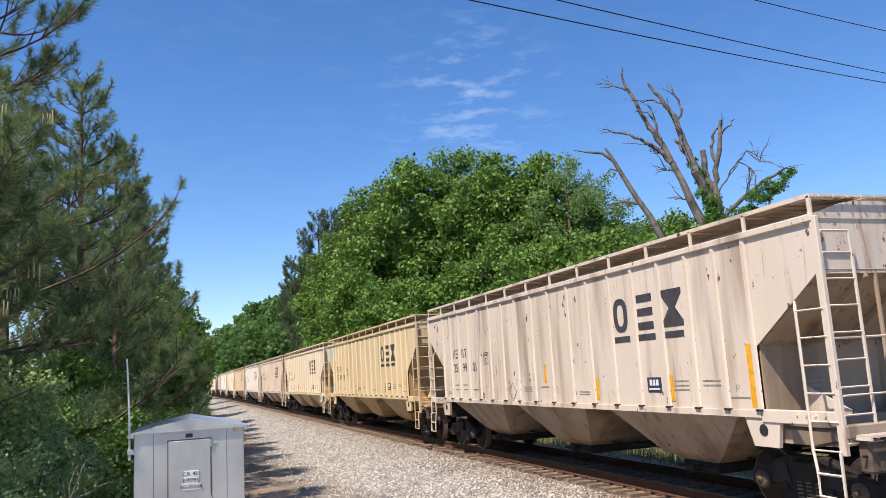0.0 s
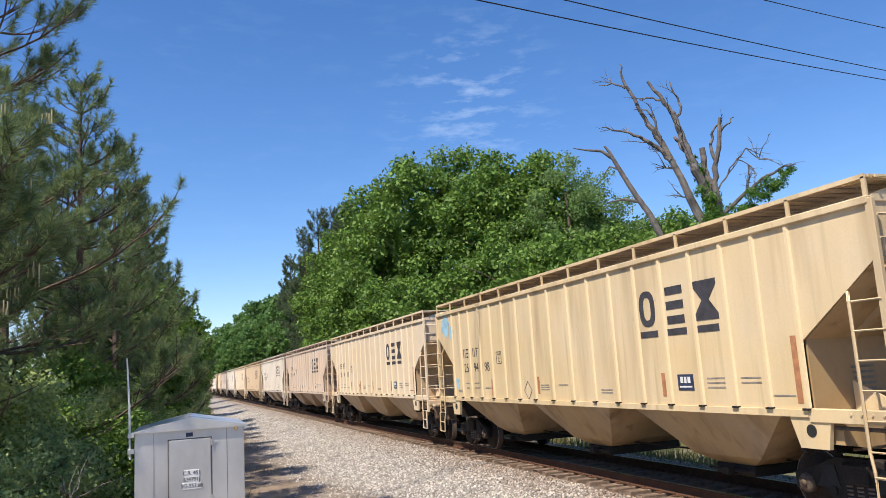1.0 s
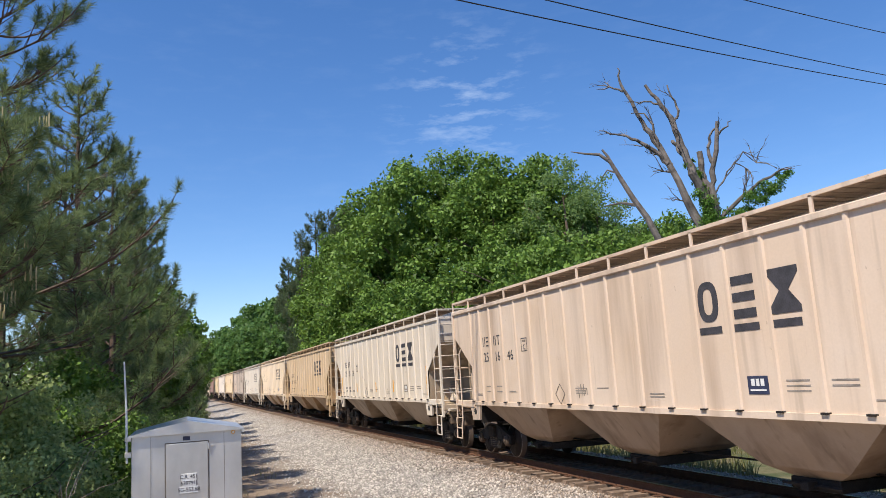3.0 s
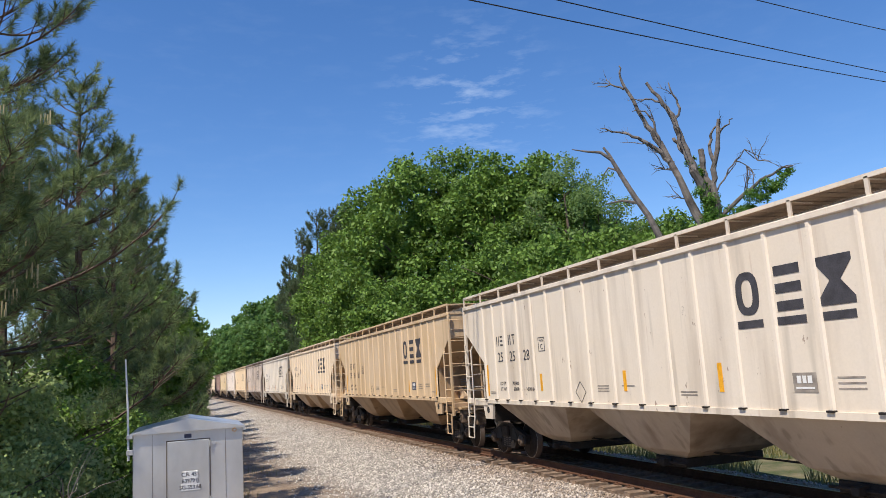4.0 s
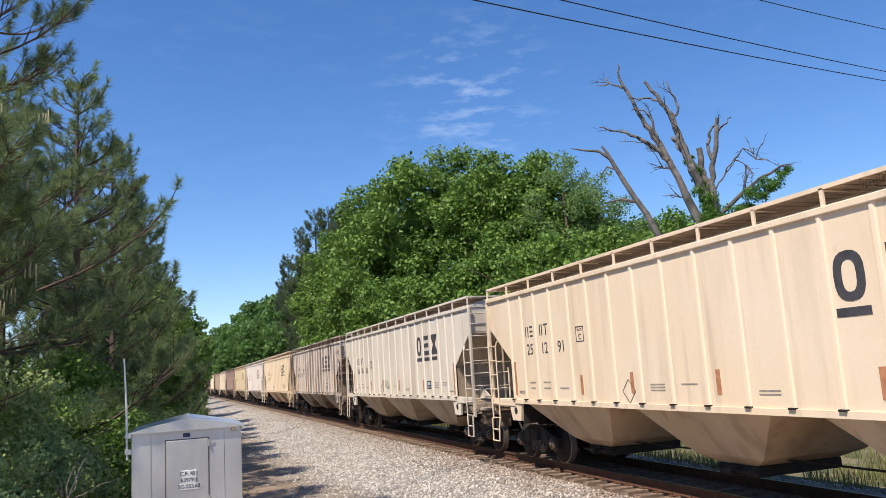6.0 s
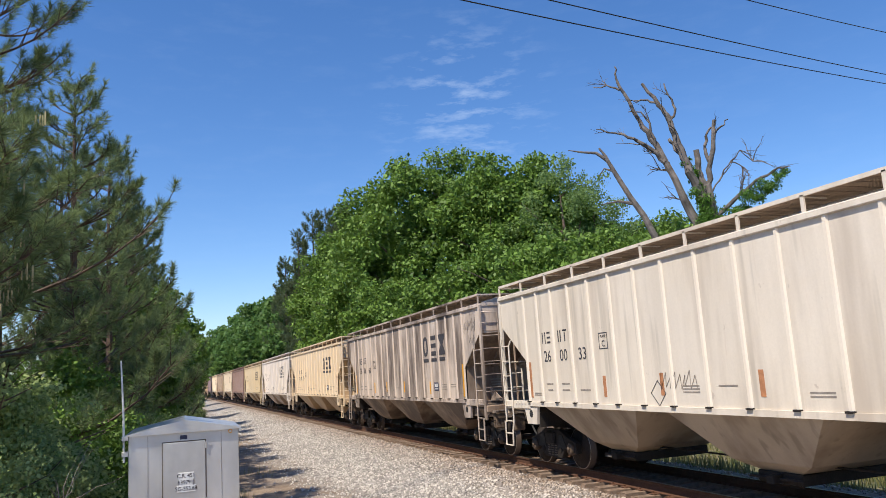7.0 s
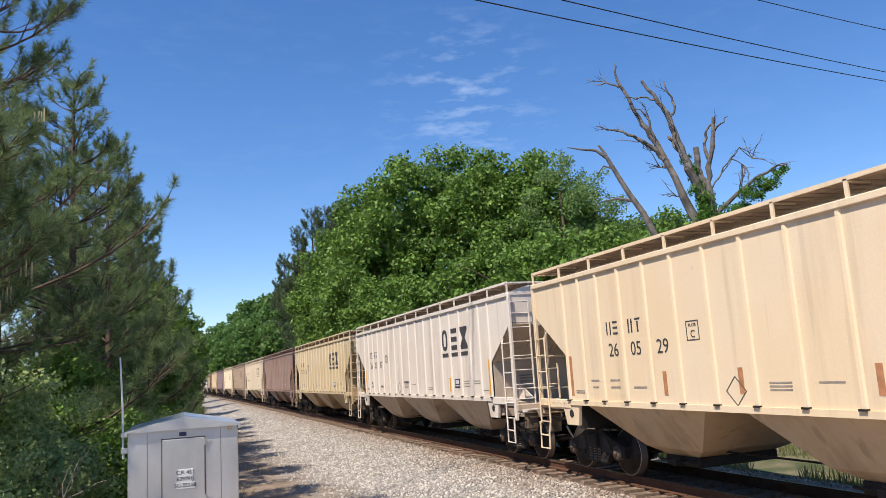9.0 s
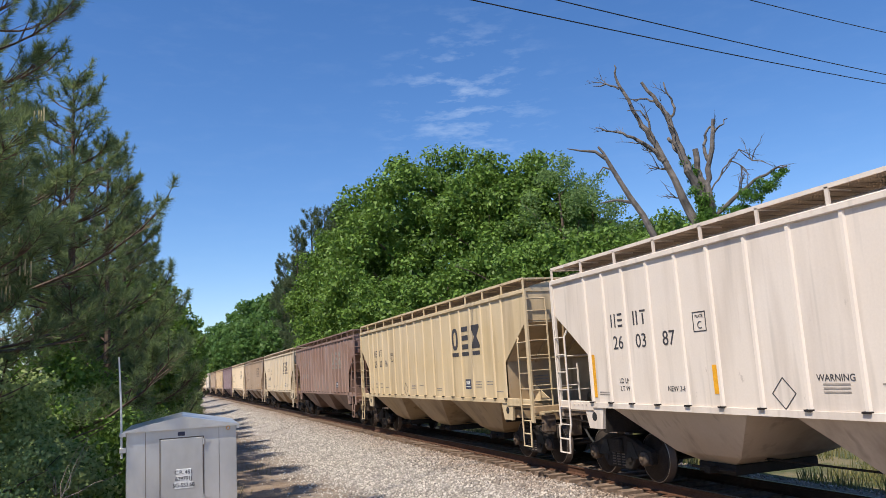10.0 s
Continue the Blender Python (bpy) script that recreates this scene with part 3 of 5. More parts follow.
            n = 8 if e * s > 0 else 4
            tube(bm, [(xb, yl, 1.10), (xb, yl, 3.55 if n == 8 else 2.3)], 0.022, 5)
            for i in range(n):
                z = 1.15 + i * 0.345
                tube(bm, [(xa, yl, z), (xb, yl, z)], 0.013, 5)
            if n == 8:
                tube(bm, [(xa, yl, 3.85), (xb + s * 0.02, yl, 3.85), (xb, yl, 3.55)], 0.018, 5)
            paint("end_ladder", bm)
        bm = bmesh.new()
        tube(bm, [(-SIDE, e * (HALF + 0.04), 2.46), (SIDE, e * (HALF + 0.04), 2.46)], 0.016, 6)
        tube(bm, [(-SIDE, e * (HALF + 0.10), 1.74), (-0.6, e * (HALF + 0.10), 1.74)], 0.014, 6)
        paint("grab_rail", bm)
        # running board across the end
        bm = bmesh.new()
        for i in range(10):
            y = e * (HALF - 0.42 + i * 0.05)
            box(bm, -SIDE, SIDE, y - 0.012, y + 0.012, EAVE + 0.235, EAVE + 0.265)
        for i in range(14):
            x = -SIDE + 0.1 + i * 0.24
            box(bm, x - 0.01, x + 0.01, min(e * (HALF - 0.44), e * (HALF + 0.06)), max(e * (HALF - 0.44), e * (HALF + 0.06)), EAVE + 0.225, EAVE + 0.255)
        paint("end_running_board", bm)
        if e < 0:
            for k in range(5):
                bm = bmesh.new()
                box(bm, -0.86 + 0.02 * k, -0.46, yb - 0.022, yb - 0.014, 2.02 - 0.075 * k, 2.055 - 0.075 * k)
                part("stencil_line", bm, MARK_FADED, car)
        # body bolster over the truck
        bm = bmesh.new()
        prism(bm, [(-SIDE + 0.10, 1.38), (-SIDE + 0.10, 1.08), (-0.7, 0.96), (0.7, 0.96), (SIDE - 0.10, 1.08), (SIDE - 0.10, 1.38)], 1, e * 6.98 - 0.26, e * 6.98 + 0.26)
        part("body_bolster", bm, DUSTY_SHADED[0], car, "dusty cross beam over the truck")
        # crossover platform over the coupler, brake cylinder and lever gear
        bm = bmesh.new()
        for i in range(7):
            y = e * (HALF - 0.02 + i * 0.05)
            box(bm, -SIDE + 0.12, 0.9, y - 0.014, y + 0.014, 1.225, 1.255)
        for x in (-SIDE + 0.14, -0.9, -0.3, 0.3, 0.88):
            box(bm, x - 0.02, x + 0.02, min(e * (HALF - 0.05), e * (HALF + 0.30)), max(e * (HALF - 0.05), e * (HALF + 0.30)), 1.19, 1.226)
        paint("crossover_platform", bm)
        bm = bmesh.new()
        tube(bm, [(-SIDE + 0.05, e * (HALF - 0.05), 1.30), (-SIDE + 0.05, e * (BODY_END + 0.35), 1.30)], 0.03, 6)
        tube(bm, [(-SIDE + 0.18, e * (HALF - 0.1), 1.16), (-1.15, e * (BODY_END + 0.2), 0.98)], 0.022, 6)
        box(bm, -1.42, -1.12, min(e * (HALF + 0.02), e * (HALF + 0.20)), max(e * (HALF + 0.02), e * (HALF + 0.20)), 0.78, 1.18, 0.03)
        part("brake_rigging", bm, BEARING, car, "dusty brown brake levers and valve box")
        # coupler, draft gear and hose
        bm = bmesh.new()
        box(bm, -0.10, 0.10, min(e * HALF, e * (HALF + 0.52)), max(e * HALF, e * (HALF + 0.52)), 0.80, 0.98, 0.02)
        box(bm, -0.20, 0.20, min(e * (HALF + 0.46), e * (HALF + 0.70)), max(e * (HALF + 0.46), e * (HALF + 0.70)), 0.72, 1.04, 0.05)
        part("coupler", bm, RUSTY_STEEL, car, "rusty knuckle coupler")
        bm = bmesh.new()
        tube(bm, [(-0.35, e * (HALF + 0.1), 0.80), (-0.36, e * (HALF + 0.30), 0.62), (-0.30, e * (HALF + 0.48), 0.40), (-0.20, e * (HALF + 0.62), 0.36)], 0.028, 6)
        part("air_hose", bm, HOSE, car)
        bm = bmesh.new()
        tube(bm, [(-SIDE + 0.1, e * (HALF + 0.16), 1.0), (-0.3, e * (HALF + 0.16), 0.92), (-0.22, e * (HALF + 0.4), 1.05)], 0.016, 5)
        part("uncoupling_lever", bm, RUSTY_STEEL, car)
        build_truck(car, e * 6.96)
    # hand brake on one end
    bm = bmesh.new()
    for i in range(20):
        a, b = 2 * math.pi * i / 20, 2 * math.pi * (i + 1) / 20
        tube(bm, [(-0.45 + 0.28 * math.cos(a), HALF + 0.12, 2.05 + 0.28 * math.sin(a)), (-0.45 + 0.28 * math.cos(b), HALF + 0.12, 2.05 + 0.28 * math.sin(b))], 0.014, 5, False)
    for i in range(5):
        a = 2 * math.pi * i / 5
        tube(bm, [(-0.45, HALF + 0.10, 2.05), (-0.45 + 0.28 * math.cos(a), HALF + 0.12, 2.05 + 0.28 * math.sin(a))], 0.010, 4, False)
    box(bm, -0.62, -0.28, HALF - 0.10, HALF + 0.06, 1.75, 2.2, 0.02)
    part("hand_brake", bm, RUSTY_STEEL, car, "brake wheel with its gear box")
    bm = bmesh.new()
    tube(bm, [(0.55, -HALF + 0.95, 1.42), (0.55, -HALF + 0.25, 1.42)], 0.18, 12)
    part("air_reservoir", bm, DUSTY_SHADED[0], car, "dusty brake air tank", True)
    bm = bmesh.new()
    tube(bm, [(-0.75, HALF - 1.2, 1.62), (-0.75, HALF - 0.35, 1.62)], 0.19, 12)
    part("air_reservoir", bm, DUSTY_SHADED[0], car, "dusty brake air tank", True)
    # outboard running boards on short posts
    for s in (-1, 1):
        bm = bmesh.new()
        z = EAVE + 0.24
        for i in range(16):
            x = s * (1.56 - i * 0.053)
            box(bm, x - 0.020, x + 0.020, -HALF + 0.05, HALF - 0.05, z, z + 0.02)
        for i in range(66):
            y = -HALF + 0.1 + i * 0.2475
            box(bm, min(s * 1.585, s * 0.76), max(s * 1.585, s * 0.76), y - 0.010, y + 0.010, z - 0.004, z + 0.02)
        board = part("running_board", bm, BOARD, car, "rust-brown steel grating walkway, darkened for shade")
        bm = bmesh.new()
        box(bm, s * 1.60 - 0.014, s * 1.60 + 0.014, -HALF + 0.02, HALF - 0.02, z - 0.012, z + 0.045)
        paint("board_edge", bm, parent=board)
        me = None
        for i in range(14):
            y = -HALF + 0.04 + (2 * HALF - 0.08) * i / 13
            if me is None:
                bm = bmesh.new()
                box(bm, -0.014, 0.014, -0.03, 0.03, -0.02, 0.25)
                tube(bm, [(0, 0, 0.22), (-s * 0.42, 0, 0.22)], 0.014, 4)
                ob = paint("board_post", bm, parent=board)
                me = ob.data
            else:
                ob = new("board_post", me)
                ob.parent = board
                painted.append(ob.name)
            ob.location = (s * 1.60, y, EAVE)
    # three hopper bays with outlet gates
    for k, yc in enumerate((-4.30, 0.0, 4.30)):
        bm = bmesh.new()
        far, near = (1.97 if k == 2 else 1.70), (1.97 if k == 0 else 1.70)
        far2, near2 = (2.0 if k == 2 else 2.14), (2.0 if k == 0 else 2.14)
        top = [(-SIDE + 0.04, yc - near), (SIDE - 0.04, yc - near), (SIDE - 0.04, yc + far), (-SIDE + 0.04, yc + far)]
        bot = [(-1.02, yc - 0.82), (1.02, yc - 0.82), (1.02, yc + 0.82), (-1.02, yc + 0.82)]
        neck = [(-0.80, yc - 0.40), (0.80, yc - 0.40), (0.80, yc + 0.40), (-0.80, yc + 0.40)]
        ridge = [(-SIDE + 0.04, yc - near2), (SIDE - 0.04, yc - near2), (SIDE - 0.04, yc + far2), (-SIDE + 0.04, yc + far2)]
        r0 = [bm.verts.new((x, y, 2.38)) for x, y in ridge]
        r1 = [bm.verts.new((x, y, SILL - 0.06)) for x, y in top]
        r2 = [bm.verts.new((x, y, 0.68)) for x, y in bot]
        r3 = [bm.verts.new((x, y, 0.52)) for x, y in neck]
        for a, b in ((r0, r1), (r1, r2), (r2, r3)):
            for i in range(4):
                bm.faces.new((a[i], a[(i + 1) % 4], b[(i + 1) % 4], b[i]))
        bm.faces.new(r3), bm.faces.new(r0[::-1])
        bmesh.ops.recalc_face_normals(bm, faces=bm.faces)
        bay = part("hopper_bay", bm, DUSTY_SHADED[0], car, "dust-coated sloping hopper sheets, darkened for shade")
        bm = bmesh.new()
        box(bm, -0.86, 0.86, yc - 0.46, yc + 0.46, 0.36, 0.53, 0.015)
        box(bm, -1.06, -0.86, yc - 0.07, yc + 0.07, 0.38, 0.50, 0.01)
        tube(bm, [(-0.92, yc - 0.55, 0.44), (-0.92, yc + 0.55, 0.44)], 0.025, 6)
        part("outlet_gate", bm, RUSTY_STEEL, bay, "rusty sliding discharge gate")
    # brake rod along the frame
    bm = bmesh.new()
    tube(bm, [(-0.35, -5.6, 0.60), (-0.35, 5.6, 0.60)], 0.018, 5)
    part("brake_pipe", bm, RUSTY_STEEL, car)
    return car


def emblem_shapes():
    """Plain shapes of the big emblem: a ring, three bars, an hourglass, and three bars under them."""
    w, h, t = 0.235, 0.315, 0.125
    made = []

    def shape(name, outlines):
        bm = bmesh.new()
        for o in outlines:
            prism(bm, o, 2, -0.002, 0.003)
        me = bpy.data.meshes.new(name)
        bm.to_mesh(me), bm.free()
        me.materials.append(MARK)
        made.append((name, me))
    cx, n = -0.80, 20
    bm = bmesh.new()
    loops = []
    for a, b, z in ((w, h, -0.002), (w, h, 0.003), (w - t, h - t * 0.9, 0.003), (w - t, h - t * 0.9, -0.002)):
        turns = [2 * math.pi * k / n for k in range(n)]
        loops.append([bm.verts.new((cx + a * math.copysign(abs(math.cos(u)) ** 0.75, math.cos(u)), b * math.copysign(abs(math.sin(u)) ** 0.75, math.sin(u)), z)) for u in turns])
    for p, q in zip(loops, loops[1:]):
        for k in range(n):
            bm.faces.new((p[k], p[(k + 1) % n], q[(k + 1) % n], q[k]))
    me = bpy.data.meshes.new("emblem_ring")
    bm.to_mesh(me), bm.free()
    me.materials.append(MARK)
    made.append(("emblem_ring", me))
    for z in (-0.245, 0.0, 0.245):
        shape("emblem_bar", [[(-w, z - 0.068), (w, z - 0.068), (w, z + 0.068), (-w, z + 0.068)]])
    x = 0.80
    shape("emblem_hourglass", [[(x - w - 0.05, h), (x - w - 0.05, h - 0.09), (x - 0.085, 0), (x - w - 0.05, 0.09 - h), (x - w - 0.05, -h), (x + w + 0.05, -h), (x + w + 0.05, 0.09 - h), (x + 0.085, 0), (x + w + 0.05, h - 0.09), (x + w + 0.05, h)]])
    for x in (-0.80, 0, 0.80):
        shape("emblem_underline", [[(x - 0.26, -0.50), (x + 0.26, -0.50), (x + 0.26, -0.39), (x - 0.26, -0.39)]])
    return made


EMBLEM = emblem_shapes()


def mark_emblem(car, material, y, z):
    for name, me in EMBLEM:
        ob = new(name, me)
        ob.parent = car
        ob.matrix_basis = on_side(y, z)
        if material != MARK:
            ob.material_slots[0].link = "OBJECT"
            ob.material_slots[0].material = material


def mark_bars(name, car, material, items):
    """Small lines of stencilling that cannot be read: bars (y, z, width, height)."""
    bm = bmesh.new()
    for y, z, w, h in items:
        box(bm, -SIDE - 0.005, -SIDE + 0.001, y - w / 2, y + w / 2, z - h / 2, z + h / 2)
    return part(name, bm, material, car)


def dress_car(car, i, spec):
    """Numbers, tapes and plates of one car."""
    number, mark, tape = spec["number"], spec["mark"], spec["tape"]
    mark_emblem(car, mark, -4.18, 3.17 + spec.get("lift", 0))
    # owner's initials, as bars
    zz, along = 3.09 + spec.get("drop", 0), spec.get("along", 0)
    for y, strokes in ((5.91, ((-0.06, 0, 0.035, 0.25), (0.06, 0, 0.035, 0.25))), (5.68, ((0, 0.105, 0.15, 0.04), (0, 0, 0.15, 0.04), (0, -0.105, 0.15, 0.04))),
                       (5.18, ((-0.05, 0, 0.04, 0.25), (0.05, 0, 0.04, 0.25))), (4.94, ((0, 0.11, 0.17, 0.035), (0, -0.03, 0.042, 0.19)))):
        for dy, dz, w, h in strokes:
            mark_bars("owner_mark", car, mark, [(y + along + dy, zz + dz, w, h)])
    if number:
        for pair, y in zip(number.split(), (5.79, 5.05, 4.25)):
            lettering("car_number", pair, 0.35, mark, car, on_side(y + along, 2.67 + spec.get("drop", 0)))
    else:
        for y in (5.79, 5.05, 4.25):
            for d in (-0.12, 0.12):
                mark_bars("car_number", car, mark, [(y + d, 2.40, 0.14, 0.24)])
    if spec.get("load"):
        for text, y, z in spec["load"]:
            lettering("load_data", text, 0.125, mark, car, on_side(y, z))
    else:
        mark_bars("load_data", car, MARK_FADED, [(5.78, 1.92, 0.30, 0.032), (5.78, 1.79, 0.22, 0.032), (5.06, 1.92, 0.34, 0.032), (5.06, 1.79, 0.32, 0.032), (4.25, 1.79, 0.40, 0.032)])
    tagged(mark_bars("small_stencil", car, MARK_FADED, [(y, z, 0.42, 0.022) for y, z in ((0.88, 1.86), (0.88, 1.81), (0.88, 1.76), (0.0, 1.86), (-1.78, 1.76), (-1.78, 1.71), (6.35, 1.72), (6.35, 1.68), (-5.02, 1.95), (-5.02, 1.88), (-5.02, 1.81), (-5.80, 1.95), (-5.80, 1.88), (-6.42, 1.70))]), kind="stuff")
    bm = bmesh.new()
    yq, zq = 3.42 + along, 2.89 + spec.get("drop", 0)
    for y0, y1, z0, z1 in ((-0.15, 0.15, 0.142, 0.158), (-0.15, 0.15, -0.158, -0.142), (-0.158, -0.142, -0.158, 0.158), (0.142, 0.158, -0.158, 0.158)):
        box(bm, -SIDE - 0.005, -SIDE + 0.001, yq + y0, yq + y1, zq + z0, zq + z1)
    part("plate_mark", bm, mark, car, "small stencilled square")
    if number:
        lettering("plate_mark_letter", "C", 0.17, mark, car, on_side(yq, zq - 0.06))
        lettering("plate_mark_word", "PLATE", 0.07, mark, car, on_side(yq, zq + 0.085))
    # upright reflective tapes beside the ribs
    if tape:
        for y, z0, z1 in spec.get("tapes", ((-6.68, 1.60, 2.52), (-3.66, 1.66, 2.05), (-0.72, 1.70, 2.08), (1.65, 1.70, 2.08), (3.50, 1.66, 2.06), (6.71, 1.62, 2.42))):
            bm = bmesh.new()
            box(bm, -SIDE - 0.006, -SIDE + 0.001, y - 0.05, y + 0.05, z0, z1)
            part("reflective_tape", bm, tape, car, "upright reflective tape strip")
    # small plate near the emblem
    bm = bmesh.new()
    box(bm, -SIDE - 0.007, -SIDE + 0.001, -4.47, -4.06, 1.76, 2.02)
    plate = part("data_plate", bm, spec.get("plate", BLUE_PLATE), car, "small dark data plate with pale bars")
    for y, z, w, h in ((-4.36, 1.93, 0.07, 0.10), (-4.265, 1.93, 0.06, 0.10), (-4.17, 1.93, 0.07, 0.10), (-4.265, 1.82, 0.32, 0.025)):
        bm = bmesh.new()
        box(bm, -SIDE - 0.011, -SIDE - 0.004, y - w / 2, y + w / 2, z - h / 2, z + h / 2)
        part("plate_bar", bm, WHITE_PLATE, plate)
    # diamond placard stencil
    bm = bmesh.new()
    for a in range(4):
        p = [(0.22 * math.cos(a * math.pi / 2), 0.22 * math.sin(a * math.pi / 2)), (0.22 * math.cos((a + 1) * math.pi / 2), 0.22 * math.sin((a + 1) * math.pi / 2))]
        q = [(v[0] * 0.93, v[1] * 0.93) for v in p]
        prism(bm, [p[0], p[1], q[1], q[0]], 2, -0.002, 0.003)
    d = part("placard_outline", bm, mark, car, "diamond placard outline")
    d.matrix_basis = on_side(1.78, 1.74)
    for y, z, w, h, n in spec.get("patches", ()):
        spray(car, y, z, w, h, i * 10 + n)
    for y, z, w, h, n in spec.get("tags", ()):
        scribble(car, y, z, w, h, i * 10 + n, n)


def scribble(car, y, z, width, height, seed, loops=9):
    """A faint tag: one wandering flat stroke."""
    rng = random.Random(seed)
    bm = bmesh.new()
    pts = []
    for i in range(loops):
        u = -width / 2 + width * i / (loops - 1)
        pts += [Vector((u, rng.uniform(0.2, 0.5) * height, 0)), Vector((u + rng.uniform(-0.05, 0.07), -rng.uniform(0.2, 0.5) * height, 0))]
    for a, b in zip(pts, pts[1:]):
        d = (b - a).normalized()
        n = Vector((-d.y, d.x, 0)) * 0.007
        prism(bm, [(a + n)[:2], (a - n)[:2], (b - n)[:2], (b + n)[:2]], 2, -0.001, 0.002)
    ob = part("paint_tag", bm, MARK_FADED, car, "faint scribbled paint tag")
    ob.matrix_basis = on_side(y, z)


def spray(car, y, z, width, height, seed):
    """A sprayed patch with a ragged outline."""
    rng = random.Random(seed)
    bm = bmesh.new()
    o = [(width * rng.uniform(0.28, 0.55) * math.cos(a * 0.393), height * rng.uniform(0.28, 0.55) * math.sin(a * 0.393)) for a in range(16)]
    prism(bm, o, 2, -0.001, 0.002)
    ob = part("sprayed_patch", bm, PALE_BLUE, car, "pale blue sprayed paint patch")
    ob.matrix_basis = on_side(y, z)


def palette():
    """Paint, marks and tape of each car, from the first to the last."""
    white, cream, tan, yellow, pink = (0.66, 0.58, 0.49), (0.74, 0.59, 0.40), (0.60, 0.43, 0.25), (0.70, 0.53, 0.29), (0.66, 0.51, 0.38)
    rows = [
        ("dirty off-white covered hopper car with rust blisters", (0.68, 0.56, 0.45), 0.8, 1.0, 0.08, "25 99 01", MARK, YELLOW),
        ("pale yellow covered hopper car with sooty stains", yellow, 0.40, 0.1, 0.10, "25 94 98", MARK, ORANGE),
        ("clean cream covered hopper car", cream, 0.15, 0.1, 0.0, "26 01 13", MARK, ORANGE),
        ("dusty pinkish-tan covered hopper car", pink, 0.45, 0.2, 0.0, "25 16 46", MARK, None),
        ("chalky white covered hopper car with rusty seams", (0.69, 0.60, 0.485), 0.45, 0.35, 0.0, "25 25 28", MARK, YELLOW),
        ("tan covered hopper car", tan, 0.35, 0.15, 0.0, "25 91 83", MARK, YELLOW),
        ("cream covered hopper car with dark emblem", (0.76, 0.60, 0.42), 0.2, 0.12, 0.0, "25 12 91", MARK, ORANGE),
        ("off-white covered hopper car with grey-streaked ribs", (0.70, 0.62, 0.51), 0.4, 0.15, 0.12, "26 00 33", MARK, ORANGE),
        ("sooty grey-brown covered hopper car", (0.60, 0.49, 0.40), 0.7, 0.35, 0.92, "26 06 60", MARK, YELLOW),
        ("clean yellow-tan covered hopper car", (0.74, 0.57, 0.37), 0.2, 0.1, 0.0, "26 05 29", MARK, ORANGE),
        ("pale pinkish-white covered hopper car", (0.70, 0.61, 0.52), 0.28, 0.15, 0.0, "26 03 87", MARK, YELLOW),
        ("dusty yellow-tan covered hopper car", (0.62, 0.48, 0.28), 0.45, 0.2, 0.08, "25 32 16", MARK, None),
        ("dark red-brown covered hopper car", (0.27, 0.155, 0.115), 0.5, 0.3, 0.2, "", MARK_FADED, None),
        ("pale cream covered hopper car", (0.64, 0.52, 0.36), 0.3, 0.15, 0.0, "", MARK, None),
        ("brown-tan covered hopper car", (0.36, 0.25, 0.16), 0.4, 0.2, 0.1, "", MARK, None),
        ("cream covered hopper car", cream, 0.3, 0.15, 0.0, "", MARK, None),
        ("dull purple-brown covered hopper car", (0.22, 0.14, 0.15), 0.4, 0.3, 0.25, "", MARK_FADED, None),
        ("tan covered hopper car", tan, 0.35, 0.2, 0.0, "", MARK, None),
        ("brown-tan covered hopper car", (0.36, 0.25, 0.16), 0.4, 0.2, 0.1, "", MARK, None),
        ("dusty white covered hopper car", white, 0.4, 0.3, 0.1, "", MARK, None),
        ("cream covered hopper car", cream, 0.3, 0.15, 0.0, "", MARK, None),
        ("tan covered hopper car", tan, 0.35, 0.2, 0.0, "", MARK, None),
        ("dusty white covered hopper car", white, 0.4, 0.3, 0.1, "", MARK, None),
        ("brown-tan covered hopper car", (0.36, 0.25, 0.16), 0.4, 0.2, 0.1, "", MARK, None),
    ]
    # dusty: dirtier copy of the car paint, also darkened to deepen underside shade
    return [dict(dusty=car_paint("dusty_shaded_hopper_paint", tuple(v * (w - 0.32 * r[2]) for v, w in zip(r[1], (0.80, 0.72, 0.63))), min(1, r[2] + 0.4), r[3] * 0.6, r[4] * 0.8 + 0.12, i * 1.7 + 0.4),
                 rib=car_paint("rib_paint", tuple(min(0.8, v * 1.06) for v in r[1]), r[2] * 0.6, r[3] * 0.5, r[4] * 0.15, i * 2.9),
                 label=r[0], paint=car_paint("hopper_paint", r[1], r[2] + 0.10, r[3], r[4], i * 2.37), number=r[5], mark=r[6], tape=r[7]) for i, r in enumerate(rows)]


CARS = palette()
CARS[4]["load"] = [("LD LMT", 5.70, 1.93), ("202400 LB", 4.90, 1.93), ("LT WT", 5.70, 1.79), ("60600 LB", 4.86, 1.79), ("NEW 8-80", 4.10, 1.79)]
CARS[5]["load"] = [("LD LMT", 5.72, 1.93), ("LT WT", 5.72, 1.76), ("201600", 4.98, 1.93), ("61400", 4.94, 1.76)]
CARS[4]["plate"] = MARK_FADED
CARS[10]["load"] = [("WARNING", 0.88, 1.94), ("LD LMT", 5.62, 1.93), ("LT WT", 5.62, 1.79), ("NEW 3-89", 4.10, 1.79)]
CARS[0]["tapes"] = ((-6.70, 1.56, 2.47), (-4.77, 1.62, 2.05), (-2.32, 1.62, 2.02), (-0.06, 1.95, 2.35), (3.95, 1.66, 2.06))
CARS[4]["tapes"] = ((-6.73, 1.66, 2.62), (-2.59, 1.76, 2.20), (0.09, 1.76, 2.14), (3.56, 1.76, 2.14), (6.71, 1.62, 2.42))
CARS[5]["tapes"] = ((-6.70, 1.60, 2.50), (-3.70, 1.68, 2.08), (6.71, 1.62, 2.42))
